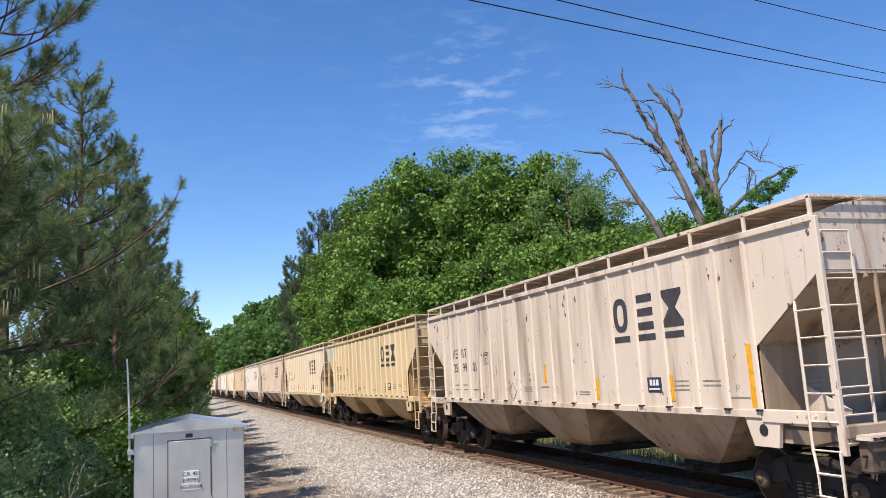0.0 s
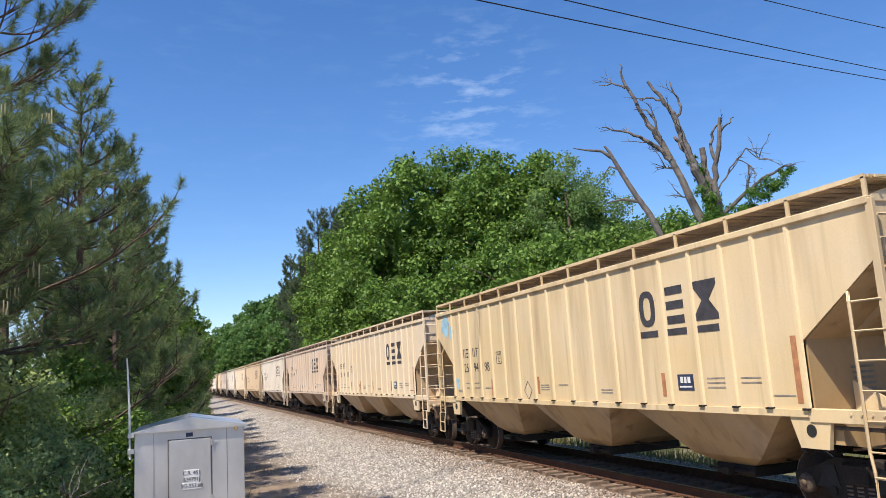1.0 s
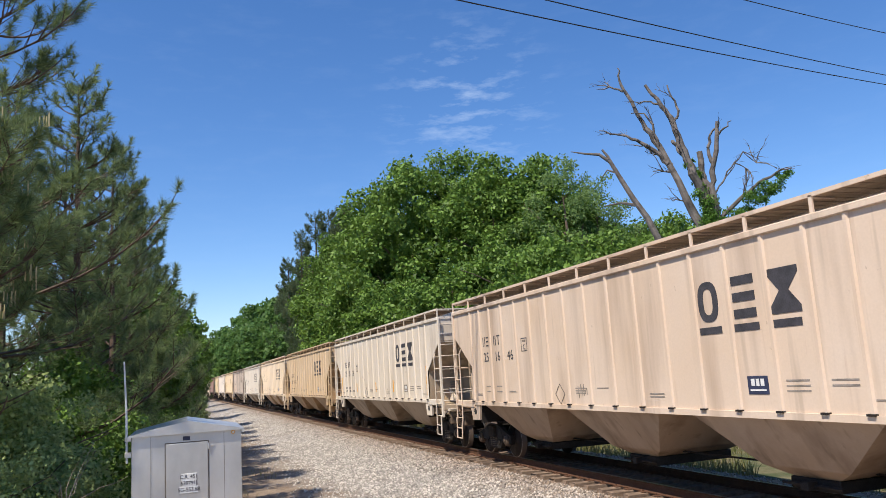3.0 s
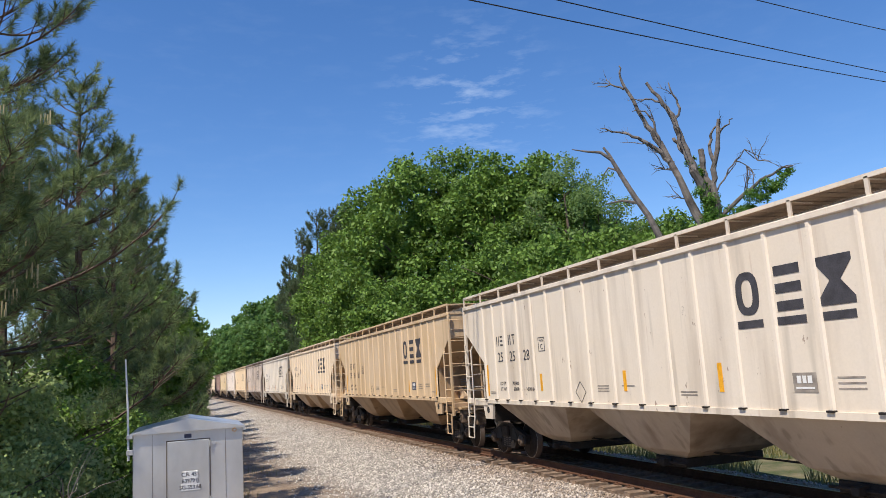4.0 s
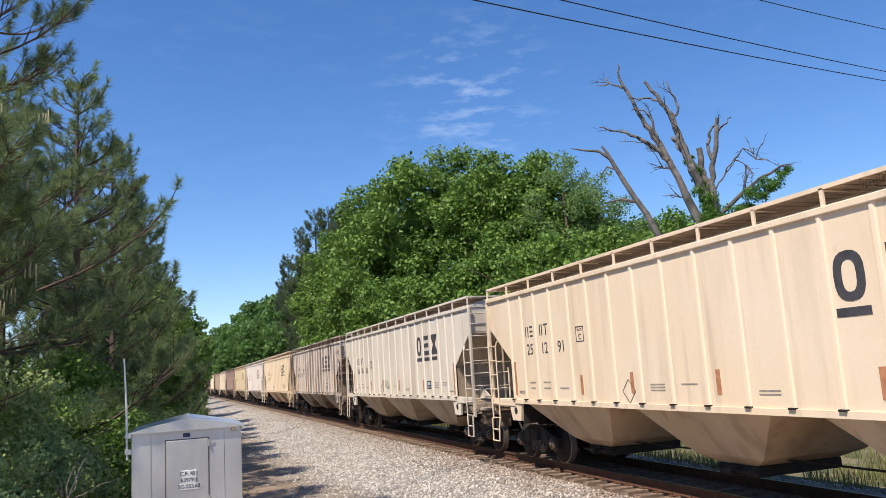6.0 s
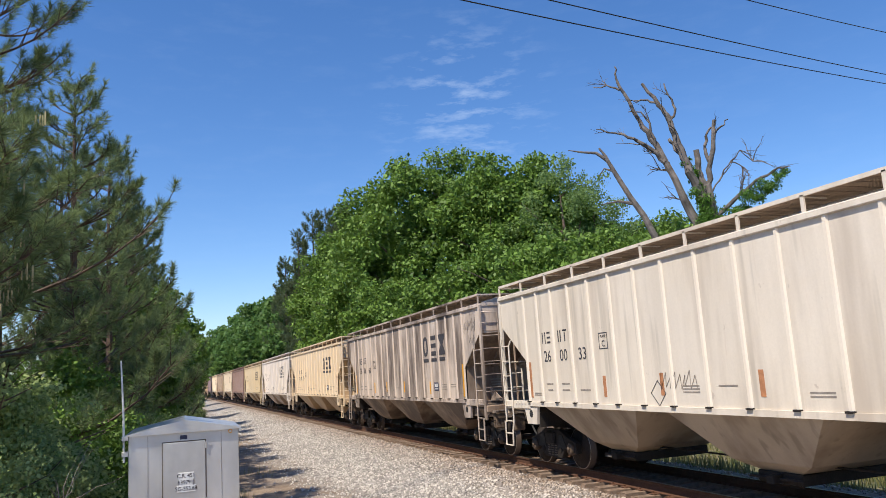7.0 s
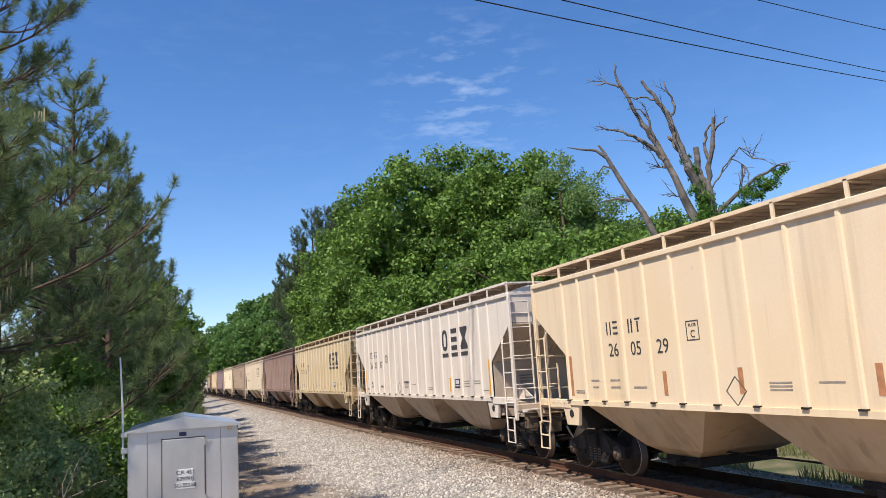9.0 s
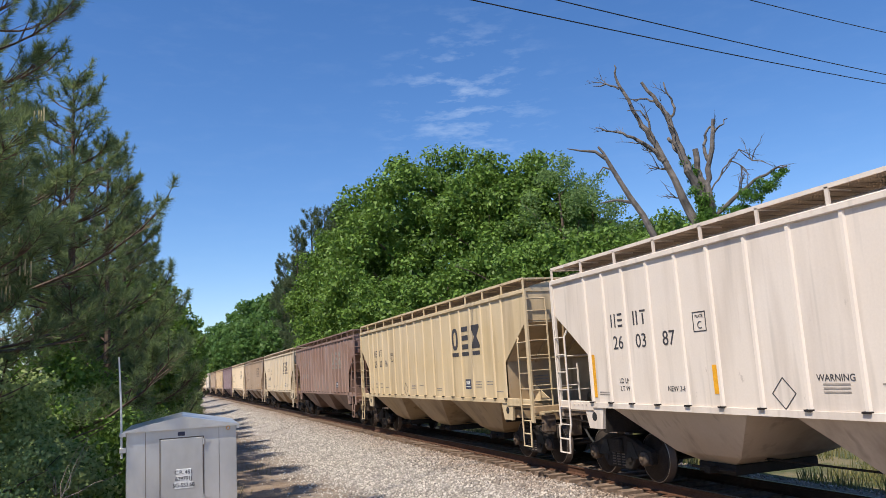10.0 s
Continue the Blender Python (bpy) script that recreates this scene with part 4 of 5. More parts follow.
CARS[1]["tapes"] = ((-6.70, 1.60, 2.50), (-3.66, 1.66, 2.05), (1.20, 1.66, 2.05), (3.96, 1.60, 2.02))
CARS[10]["tapes"] = ((-6.70, 1.60, 2.50), (-3.66, 1.66, 2.05), (3.15, 1.72, 2.16), (6.71, 1.62, 2.44))
CARS[1]["patches"] = [(7.45, 3.62, 0.75, 0.8, 1), (6.95, 3.42, 0.5, 0.5, 2), (6.6, 1.95, 0.35, 0.4, 3)]
CARS[9]["along"] = -0.78
CARS[10]["along"] = -0.03
CARS[8]["tags"] = [(-7.4, 3.55, 0.9, 0.4, 9), (-7.5, 3.15, 0.4, 0.35, 4)]
CARS[7]["tags"] = [(1.2, 1.95, 0.9, 0.32, 8)]
CARS[3]["tags"] = [(0.8, 1.80, 0.35, 0.3, 4)]
for k, d in ((0, -0.27), (1, -0.33), (2, -0.26), (4, -0.09), (5, -0.29), (7, -0.16), (8, -0.1), (9, -0.20), (10, -0.05)):
    CARS[k]["drop"] = d
PAINTS = [c["paint"] for c in CARS]
DUSTY_SHADED = [c["dusty"] for c in CARS]
RIB_PAINT = [c["rib"] for c in CARS]


def build_train():
    first = build_car()
    cars = [first] + [copy_thing(first, pose(0, 0, 0)) for _ in CARS[1:]]
    for i, (car, spec) in enumerate(zip(cars, CARS)):
        tagged(car, spec["label"] + " rolling on the track", "freight car", "hopper cars of the train")
        for o in car.children_recursive:
            for kind in (PAINTS, DUSTY_SHADED):
                if o.type == "MESH" and o.data.materials and o.data.materials[0] == kind[0]:
                    o.material_slots[0].link = "OBJECT"
                    o.material_slots[0].material = RIB_PAINT[i] if o.name.split(".")[0] == "rib" else kind[i]
        dress_car(car, i, spec)
        car.location = (TRACK_X, FIRST_Y + CAR_PITCH * i, 0)
    return cars


train = build_train()

# ---- plants ----
def leaves(name, clumps, count, size, material, parent, rng, label="", up=0.3, shell=0.35):
    """Leaf blades over the outer shells of many clumps (x, y, z, radius)."""
    c = np.array(clumps, float)
    pick = rng.choice(len(c), count, p=c[:, 3] ** 2 / (c[:, 3] ** 2).sum())
    d = rng.normal(size=(count, 3))
    d[:, 2] += up
    d /= np.linalg.norm(d, axis=1)[:, None]
    r = c[pick, 3:4] * (shell + (1.25 - shell) * rng.random((count, 1)))
    p = c[pick, :3] + d * r * np.array([1, 1, 0.85])
    nrm = d * 0.45 + rng.normal(size=(count, 3)) * 0.6 + np.array([0, 0, 0.3])
    nrm /= np.linalg.norm(nrm, axis=1)[:, None]
    a = np.cross(nrm, rng.normal(size=(count, 3)))
    a /= np.linalg.norm(a, axis=1)[:, None]
    b = np.cross(nrm, a)
    s = size * (0.6 + 0.8 * rng.random((count, 1)))
    v = np.stack([p - a * s * 0.55, p + b * s * 0.33 + nrm * s * 0.10, p + a * s * 0.55, p - b * s * 0.33 + nrm * s * 0.10], 1)
    f = np.arange(count * 4).reshape(count, 4)
    return cloud(name, v.reshape(-1, 3), f, material, parent, label)


def limb(bm, start, way, length, radius, rng, bend=0.25, sides=6, steps=5, tip=0.25):
    """A crooked tapered limb; returns its points."""
    p, d = Vector(start), Vector(way).normalized()
    pts, rad = [p.copy()], [radius]
    for i in range(steps):
        d = (d + Vector((rng.uniform(-bend, bend), rng.uniform(-bend, bend), rng.uniform(-bend, bend) * 0.7))).normalized()
        p = p + d * length / steps
        pts.append(p.copy())
        rad.append(radius * (1 - (1 - tip) * (i + 1) / steps))
    tube(bm, pts, rad, sides)
    return pts


def broadleaf(name, height, radius, seed, leaf=LEAF, count=26000, size=0.34, low=0.22, label="", clump=0.30, n_clumps=46):
    """A leafy tree: tapered trunk, limbs, and a crown of leaf clumps."""
    rng, nr = random.Random(seed), np.random.default_rng(seed)
    tree = tagged(new(name), label or "broadleaf tree in dense fresh green leaf", "tree")
    bm = bmesh.new()
    tube(bm, [(0, 0, -0.6), (0.1, 0, height * 0.25), (0.2, 0.15, height * 0.55), (0.1, 0.3, height * 0.85)],
         [height * 0.022, height * 0.017, height * 0.011, 0.03], 8)
    for i in range(9):
        a, h = rng.uniform(0, 6.28), height * rng.uniform(0.25, 0.7)
        limb(bm, (0.1, 0.1, h), (math.cos(a), math.sin(a), rng.uniform(0.3, 0.9)), radius * 0.85, height * 0.007, rng)
    part("trunk", bm, BARK, tree)
    clumps = []
    mid, half = height * (1 + low) / 2, height * (1 - low) / 2
    while len(clumps) < n_clumps:
        d = Vector((rng.gauss(0, 1), rng.gauss(0, 1), rng.gauss(0, 1))).normalized()
        k = rng.uniform(0.45, 1.0) ** 0.5 * (1 + 0.22 * noise.noise(d * 1.9 + Vector((seed * 3.1, 0, 0))) + 0.10 * noise.noise(d * 5.0))
        wide = 1.0 if d.z < 0 else 1 - 0.12 * d.z
        r = radius * clump * rng.uniform(0.6, 1.15)
        clumps.append((d.x * (radius - r * 0.5) * k * wide, d.y * (radius - r * 0.5) * k * wide, mid + d.z * (half - r * 0.5) * k, r))
    leaves("crown", clumps, count, size, leaf, tree, nr)
    return tree


def needles(name, twigs, per, length, width, material, parent, rng):
    """Bottle-brush twigs (tip, axis, brush length): long fine needles set round the outer end of each twig."""
    t = np.array(twigs, float)
    n = len(t) * per
    tip, ax, run = np.repeat(t[:, :3], per, 0), np.repeat(t[:, 3:6], per, 0), np.repeat(t[:, 6:7], per, 0)
    back = rng.random((n, 1)) ** 1.3
    p = tip - ax * back * run
    out = rng.normal(size=(n, 3))
    out -= ax * (out * ax).sum(1)[:, None]
    out /= np.linalg.norm(out, axis=1)[:, None]
    lean = 0.55 + 0.75 * back + 0.25 * rng.random((n, 1))
    d = out * lean + ax * (1.15 - 0.75 * back)
    d /= np.linalg.norm(d, axis=1)[:, None]
    ln = length * (0.75 + 0.4 * rng.random((n, 1)))
    side = np.cross(d, rng.normal(size=(n, 3)))
    side /= np.linalg.norm(side, axis=1)[:, None]
    end = p + d * ln
    end[:, 2] -= ln[:, 0] * 0.08
    v = np.stack([p - side * width, p + side * width, end + side * width * 0.3], 1)
    return cloud(name, v.reshape(-1, 3), np.arange(n * 3).reshape(-1, 3), material, parent)


def pine(name, height, reach, seed, per=60, length=0.16, width=0.004, start=0.12, density=1.0, material=NEEDLE, candles=False, label="", brush=0.22):
    """A pine: whorls of branches whose side twigs turn up at their ends and carry brushes of needles."""
    rng, nr = random.Random(seed), np.random.default_rng(seed)
    tree = tagged(new(name), label or "young pine with long dark green needles", "pine tree")
    bm = bmesh.new()
    tube(bm, [(0, 0, -0.5), (0.03, 0, height * 0.4), (0, 0.04, height * 0.75), (0, 0, height)], [height * 0.014, height * 0.010, height * 0.005, 0.012], 7)
    twigs, shoots = [(0, 0, height, 0, 0, 1, brush * 1.3)], []
    h = height * start
    while h < height * 0.985:
        t = h / height
        span = reach * (1 - t) ** 0.75 * rng.uniform(0.7, 1.15) + 0.3
        for k in range(rng.choice((3, 4, 5))):
            a = rng.uniform(0, 2 * math.pi)
            rise = -0.02 + 0.6 * t + rng.uniform(-0.12, 0.15)
            ln = min(span * rng.uniform(0.65, 1.1), reach * 1.02)
            pts, steps = [Vector((0, 0, h))], 6
            for i in range(steps):
                d = Vector((math.cos(a), math.sin(a), rise + 0.035 * i * i))
                a += rng.uniform(-0.16, 0.16)
                pts.append(pts[-1] + d.normalized() * ln / steps)
            tube(bm, pts, [0.009 + ln * 0.009 * (1 - i / (steps + 0.5)) for i in range(steps + 1)], 3, False)
            ends = [(pts[-1], (pts[-1] - pts[-2]).normalized())]
            for j in range(max(3, int(ln * 4.6 * density))):
                u = rng.uniform(0.28, 0.98) * steps
                i = min(steps - 1, int(u))
                q = pts[i].lerp(pts[i + 1], u - i)
                d = (pts[i + 1] - pts[i]).normalized()
                flat = d.cross(Vector((0, 0, 1))).normalized() * rng.choice((-1, 1))
                size = (0.25 + 0.16 * ln * (1.15 - u / steps)) * rng.uniform(0.7, 1.3)
                mid = q + (d * 0.7 + flat * rng.uniform(0.4, 0.9) + Vector((0, 0, rng.uniform(-0.1, 0.45)))).normalized() * size
                up = ((mid - q).normalized() * 0.55 + Vector((0, 0, rng.uniform(0.25, 0.85)))).normalized()
                tip = mid + up * brush * rng.uniform(0.5, 0.9)
                if brush < 0.5:
                    tube(bm, [q, mid, tip], [0.008, 0.006, 0.004], 3, False)
                ends.append((tip, up))
            for tip, up in ends:
                twigs.append((*tip, *up, brush * rng.uniform(0.8, 1.25)))
                if candles and t > 0.45 and rng.random() < 0.16:
                    shoots.append(tip)
        h += height * rng.uniform(0.035, 0.055)
    part("trunk", bm, PINE_BARK, tree)
    needles("needles", twigs, per, length, width, material, tree, nr)
    if candles:
        bm = bmesh.new()
        for p in shoots:
            for k in range(rng.choice((2, 3, 4))):
                q = p + Vector((rng.uniform(-0.06, 0.06), rng.uniform(-0.06, 0.06), 0))
                tube(bm, [q, q + Vector((0, 0, rng.uniform(0.10, 0.20)))], [0.011, 0.007], 5)
        tagged(part("new_shoot", bm, CANDLE, tree, "pale upright new shoots"), kind="stuff")
    return tree


def stand(tree, x, y, turn=0.0, dz=0.0):
    tree.location, tree.rotation_euler = (x, y, ground_z(x, y) + dz), (0, 0, turn)
    return tree


def again(tree, x, y, turn, scale):
    """The same kind of tree once more, at another place, turn and size."""
    ob = copy_thing(tree, pose(x, y, ground_z(x, y), 0, 0, math.degrees(turn)))
    ob.scale = (scale, scale, scale)
    return ob


def place(bearing, dist):
    b = radians(bearing)
    return dist * math.sin(b), dist * math.cos(b)


def build_right_woods():
    big = broadleaf("broadleaf_tree", 20.0, 8.2, 11, LEAF, 66000, 0.29, 0.03, "tall broadleaf tree in dense fresh green leaf behind the track", 0.15, 300)
    tall = broadleaf("broadleaf_tree", 18.0, 6.2, 12, LEAF, 40000, 0.28, 0.03, "broadleaf tree in dense green leaf behind the track", 0.17, 200)
    small = broadleaf("broadleaf_tree", 10.0, 4.6, 13, LEAF, 18000, 0.24, 0.0, "low broadleaf tree in fresh green leaf behind the track", 0.19, 120)
    airy = broadleaf("broadleaf_tree", 15.4, 4.4, 14, LEAF_AIRY, 9000, 0.17, 0.2, "airy broadleaf tree with thin young leaves behind the track", 0.15, 90)
    distant = broadleaf("broadleaf_tree", 18.0, 6.5, 15, LEAF_FAR, 10000, 0.72, 0.0, "distant broadleaf tree in green leaf beside the track", 0.20, 140)
    for t in (big, tall, small, airy, distant):
        t["group"] = "woods behind the track"
    stand(big, *place(18.0, 62), 0.4)
    stand(tall, *place(24.3, 57), 1.0)
    stand(small, *place(30.0, 43), 0.0)
    stand(airy, *place(29.2, 52), 0.6)
    again(big, *place(15.0, 74), 2.0, 0.95)
    again(tall, *place(21.2, 64), 3.0, 1.12)
    again(tall, *place(12.9, 76), 5.1, 0.98)
    again(tall, *place(26.6, 57), 4.2, 0.95)
    again(small, *place(13.4, 64), 4.0, 1.15)
    again(airy, *place(31.4, 56), 2.6, 0.88)
    for k, (b, d, s) in enumerate(((16.0, 54, 1.0), (20.5, 48, 1.0), (25.0, 45, 1.05), (33.3, 43, 0.95), (36.5, 41, 0.88), (40, 38, 0.82), (44, 34, 0.72), (48, 32, 0.62), (31.5, 58, 1.2), (35.5, 58, 1.15), (53, 32, 0.6))):
        again(small, *place(b, d), k * 1.3, s)
    stand(distant, *place(7.2, 140), 0.0)
    for k, (b, d, s) in enumerate(((9.6, 130, 1.15), (8.4, 165, 1.2), (6.3, 165, 1.1), (5.5, 185, 1.16), (4.5, 205, 1.14), (3.6, 225, 1.05), (2.7, 250, 1.0), (1.8, 280, 1.0), (8.6, 108, 0.7), (5.0, 160, 0.85))):
        again(distant, *place(b, d), k * 2.1, s)
    far = pine("tall_pine", 22.0, 4.6, 21, 26, 0.42, 0.024, 0.06, 1.4, NEEDLE_FAR, False, "tall dark grey-green pine behind the track", 0.6)
    far["group"] = "far pines"
    stand(far, *place(11.2, 86), 0.0)
    for k, (b, d, s) in enumerate(((10.2, 92, 1.05), (9.1, 100, 1.02), (8.1, 108, 0.92), (12.4, 84, 1.0), (9.9, 84, 0.75), (7.7, 118, 0.78), (11.9, 80, 0.9), (10.9, 78, 0.8), (9.1, 92, 0.8), (12.6, 90, 1.05))):
        again(far, *place(b, d), k * 1.9, s)


def build_left_woods():
    a = stand(pine("pine_tree", 13.4, 4.1, 31, 105, 0.175, 0.0045, 0.10, 1.35, NEEDLE, False, "young pine with long dark green needles at the wood's edge"), -3.1, 14.0, 2.2)
    b = stand(pine("pine_tree", 9.8, 3.3, 32, 56, 0.18, 0.0072, 0.08, 1.35, NEEDLE, False, "young pine with long dark green needles at the wood's edge"), -2.0, 18.5)
    c = stand(pine("pine_tree", 6.0, 2.5, 33, 120, 0.17, 0.0036, 0.46, 2.4, NEEDLE, True, "small sunlit pine with pale upright new shoots"), -2.45, 9.6)
    a["group"] = b["group"] = "pines at the wood's edge"
    for k, (x, y, s) in enumerate(((-1.6, 23.5, 1.0), (-1.4, 29, 1.0), (-1.2, 36, 1.0), (-0.8, 44, 0.95), (-5.2, 17, 1.25), (-4.6, 25, 1.2))):
        again(b, x, y, k * 1.7 + 0.5, s)
    for k, (x, y, s) in enumerate(((-3.6, 30, 1.2), (-3.3, 40, 1.3), (-2.6, 52, 1.35))):
        again(b, x, y, k * 2.1 + 1.0, s)
    leafy = stand(broadleaf("broadleaf_tree", 7.8, 2.6, 41, LEAF, 15000, 0.17, 0.03, "slender broadleaf tree at the wood's edge", 0.20, 110), -0.3, 50)
    leafy["group"] = "trees at the wood's edge"
    for k, (x, y, s) in enumerate(((-0.4, 60, 1.15), (0.2, 76, 1.2), (0.8, 98, 1.3), (1.8, 125, 1.4), (-1.15, 34, 1.0), (2.8, 160, 1.5), (-1.5, 27, 0.85))):
        again(leafy, x, y, k * 1.1, s)
    bush = broadleaf("bush", 3.0, 1.5, 42, LEAF_BRIGHT, 17000, 0.055, 0.0, "tangled leafy bush at the wood's edge", 0.20, 70)
    tagged(bush, category="bush", group="bushes at the wood's edge")
    stand(bush, -1.9, 11.4)
    dark = broadleaf("bush", 2.8, 1.4, 43, LEAF, 13000, 0.065, 0.0, "dark green leafy bush in the shade of the pines", 0.22, 60)
    tagged(dark, category="bush", group="bushes at the wood's edge")
    stand(dark, -1.25, 12.6)
    for k, (x, y, s, kind) in enumerate(((-3.0, 10.4, 1.15, bush), (-0.95, 14.5, 0.9, dark), (-2.3, 8.7, 0.55, bush), (-2.1, 9.4, 0.8, bush), (-1.7, 10.9, 0.8, bush), (-2.6, 10.8, 1.2, bush), (-2.1, 7.9, 0.45, bush), (-2.7, 8.2, 0.6, bush),
                                         (-0.6, 17, 0.85, bush), (-0.4, 22, 0.85, dark), (-0.05, 28, 0.8, bush), (0.4, 34, 0.7, bush), (0.6, 41, 0.75, dark), (0.9, 52, 0.85, bush), (1.6, 68, 0.9, bush), (-2.0, 15, 1.3, dark))):
        again(kind, x, y, k * 2.3, s)


def build_dry_branches():
    """Dead grey twigs that stick out of the bushes."""
    rng = random.Random(77)
    for k in range(44):
        bm = bmesh.new()
        x, y = rng.uniform(-2.9, -1.0), rng.uniform(7.7, 10.6)
        z = ground_z(x, y)
        way = Vector((rng.uniform(-0.5, 0.35), rng.uniform(-0.7, 0.2), rng.uniform(0.4, 1.0)))
        pts = limb(bm, (x, y, z + rng.uniform(0.0, 0.8)), way, rng.uniform(1.0, 2.2), 0.009, rng, 0.3, 5, 6)
        for j in range(5):
            limb(bm, pts[rng.randrange(2, 6)], way + Vector((rng.uniform(-1, 1), rng.uniform(-1, 1), rng.uniform(-0.6, 0.8))), rng.uniform(0.3, 0.8), 0.006, rng, 0.4, 4, 4)
        tagged(part("dry_branch", bm, TWIG), "dead grey-brown branch sticking out of the bushes", "branch", "dry branches")


def blades(name, spots, height, width, material, rng, label):
    """Upright grass blades: one thin bent triangle pair each."""
    n = len(spots)
    p = np.array(spots, float)
    a = rng.random(n) * 6.283
    side = np.stack([np.cos(a), np.sin(a), 0 * a], 1)
    lean = rng.normal(size=(n, 3)) * np.array([0.28, 0.28, 0])
    h = height * (0.5 + 0.8 * rng.random((n, 1)))
    up = np.array([0, 0, 1.0])
    mid = p + (up * 0.55 + lean * 0.35) * h
    tip = p + (up * 0.95 + lean) * h
    v = np.stack([p - side * width, p + side * width, mid + side * width * 0.8, mid - side * width * 0.8, tip], 1)
    f = np.array([(0, 1, 2), (0, 2, 3), (3, 2, 4)])[None] + 5 * np.arange(n)[:, None, None]
    return tagged(cloud(name, v.reshape(-1, 3), f.reshape(-1, 3), material), label, "grass", kind="stuff")


def build_grass():
    rng = np.random.default_rng(9)
    spots = []
    for _ in range(26000):
        x, y = 12.6 + 7 * rng.random() ** 1.3, 6 + 75 * rng.random() ** 1.4
        if noise.noise((x * 0.5, y * 0.35, 3)) > -0.12:
            spots.append((x, y, ground_z(x, y) - 0.02))
    blades("weeds", spots, 0.42, 0.012, GRASS, rng, "tall green and straw weeds beyond the track")
    spots = []
    for _ in range(9000):
        x, y = -2.5 + 5.6 * rng.random(), 10 + 60 * rng.random() ** 1.5
        if noise.noise((x * 0.7, y * 0.4, 8)) > 0.05 + 0.12 * x:
            spots.append((x, y, ground_z(x, y) - 0.02))
    blades("grass", spots, 0.30, 0.006, GRASS, rng, "thin grass and weeds at the wood's edge")


build_right_woods()
build_left_woods()
build_dry_branches()
build_grass()

# ---- signal cabinet, wires, dead tree ----
def build_cabinet():
    cab = tagged(new("signal_cabinet"), "brushed aluminium trackside equipment cabinet with a gabled lid", "signal cabinet")
    w, d, h, rise = 0.61, 0.75, 2.38, 0.135
    bm = bmesh.new()
    box(bm, -w, w, 0, 2 * d, 0, h, 0.008)
    part("body", bm, ALU, cab)
    bm = bmesh.new()
    o = [(-w - 0.03, h - 0.045), (-w - 0.03, h + 0.005), (0, h + rise), (w + 0.03, h + 0.005), (w + 0.03, h - 0.045), (w - 0.0, h - 0.045), (w - 0.0, h - 0.01), (-w, h - 0.01), (-w, h - 0.045)]
    prism(bm, o, 1, -0.045, 2 * d + 0.045)
    part("roof", bm, ALU, cab, "low gabled aluminium lid")
    bm = bmesh.new()
    box(bm, -0.235, 0.225, -0.016, 0.002, 0.25, h - 0.12, 0.004)
    door = part("door", bm, ALU, cab, "flush aluminium door")
    bm = bmesh.new()
    for x0, x1, z0, z1 in ((-0.25, -0.240, 0.24, h - 0.105), (0.230, 0.240, 0.24, h - 0.105), (-0.25, 0.240, h - 0.115, h - 0.105)):
        box(bm, x0, x1, -0.006, 0.002, z0, z1)
    part("door_gap", bm, SPRING, cab, "dark joint round the door")
    bm = bmesh.new()
    for x in (-0.40, 0.41):
        box(bm, x - 0.002, x + 0.002, -0.004, 0.002, 0.05, h - 0.02)
    part("panel_seam", bm, SPRING, cab)
    for z in (h - 0.17, h - 0.80, 0.6):
        bm = bmesh.new()
        tube(bm, [(0.235, -0.02, z - 0.035), (0.235, -0.02, z + 0.035)], 0.012, 8)
        box(bm, 0.22, 0.30, -0.012, -0.002, z - 0.012, z + 0.012)
        part("hinge", bm, ALU, door, "small bolted hinge")
    bm = bmesh.new()
    box(bm, -0.205, -0.15, -0.03, -0.014, h - 0.84, h - 0.80, 0.004)
    part("latch", bm, WHITE_PLATE, door, "small pale latch")
    bm = bmesh.new()
    box(bm, -0.05, 0.03, -0.008, 0.001, h - 0.088, h - 0.042, 0.003)
    part("maker_plate", bm, BLUE_PLATE, cab, "small dark blue plate")
    bm = bmesh.new()
    tube(bm, [(0.515, 0.003, h - 0.035), (0.515, -0.02, h - 0.035)], 0.024, 14)
    vent = part("lamp_ring", bm, YELLOW, cab, "small round brass-yellow ring")
    bm = bmesh.new()
    tube(bm, [(0.515, -0.018, h - 0.035), (0.515, -0.024, h - 0.035)], 0.014, 12)
    part("lens", bm, WHITE_PLATE, vent, "pale lens")
    flat = Matrix(((1, 0, 0, 0), (0, 0, -1, 0), (0, 1, 0, 0), (0, 0, 0, 1)))
    for k, (text, ww) in enumerate((("C.R. 451", 0.085), ("639791J", 0.080), ("SG-553.68", 0.105))):
        z = h - 0.50 - k * 0.072
        bm = bmesh.new()
        box(bm, 0.012 - ww, 0.012 + ww, -0.0215, -0.015, z - 0.037, z + 0.037, 0.002)
        label = part("label", bm, WHITE_PLATE, door, "white sticker with black lettering")
        lettering("sticker_text", text, 0.062, MARK, label, Matrix.Translation((0.012, -0.0225, z)) @ flat, 0.92)
    # whip antenna clamped to the corner
    bm = bmesh.new()
    tube(bm, [(-w - 0.05, 0.1, h - 0.30), (-w - 0.06, 0.1, h + 0.30), (-w - 0.085, 0.1, h + 0.86)], [0.014, 0.012, 0.009], 8)
    part("antenna", bm, WHITE_PLATE, cab, "pale whip antenna")
    bm = bmesh.new()
    box(bm, -w - 0.075, -w + 0.01, 0.07, 0.13, h - 0.24, h - 0.18, 0.005)
    box(bm, -w - 0.075, -w + 0.01, 0.07, 0.13, h - 0.06, h - 0.01, 0.005)
    part("antenna_clamp", bm, ALU, cab)
    cab.matrix_world = pose(0.16, 9.7, -0.55, 0, 0, -1.0)
    return cab


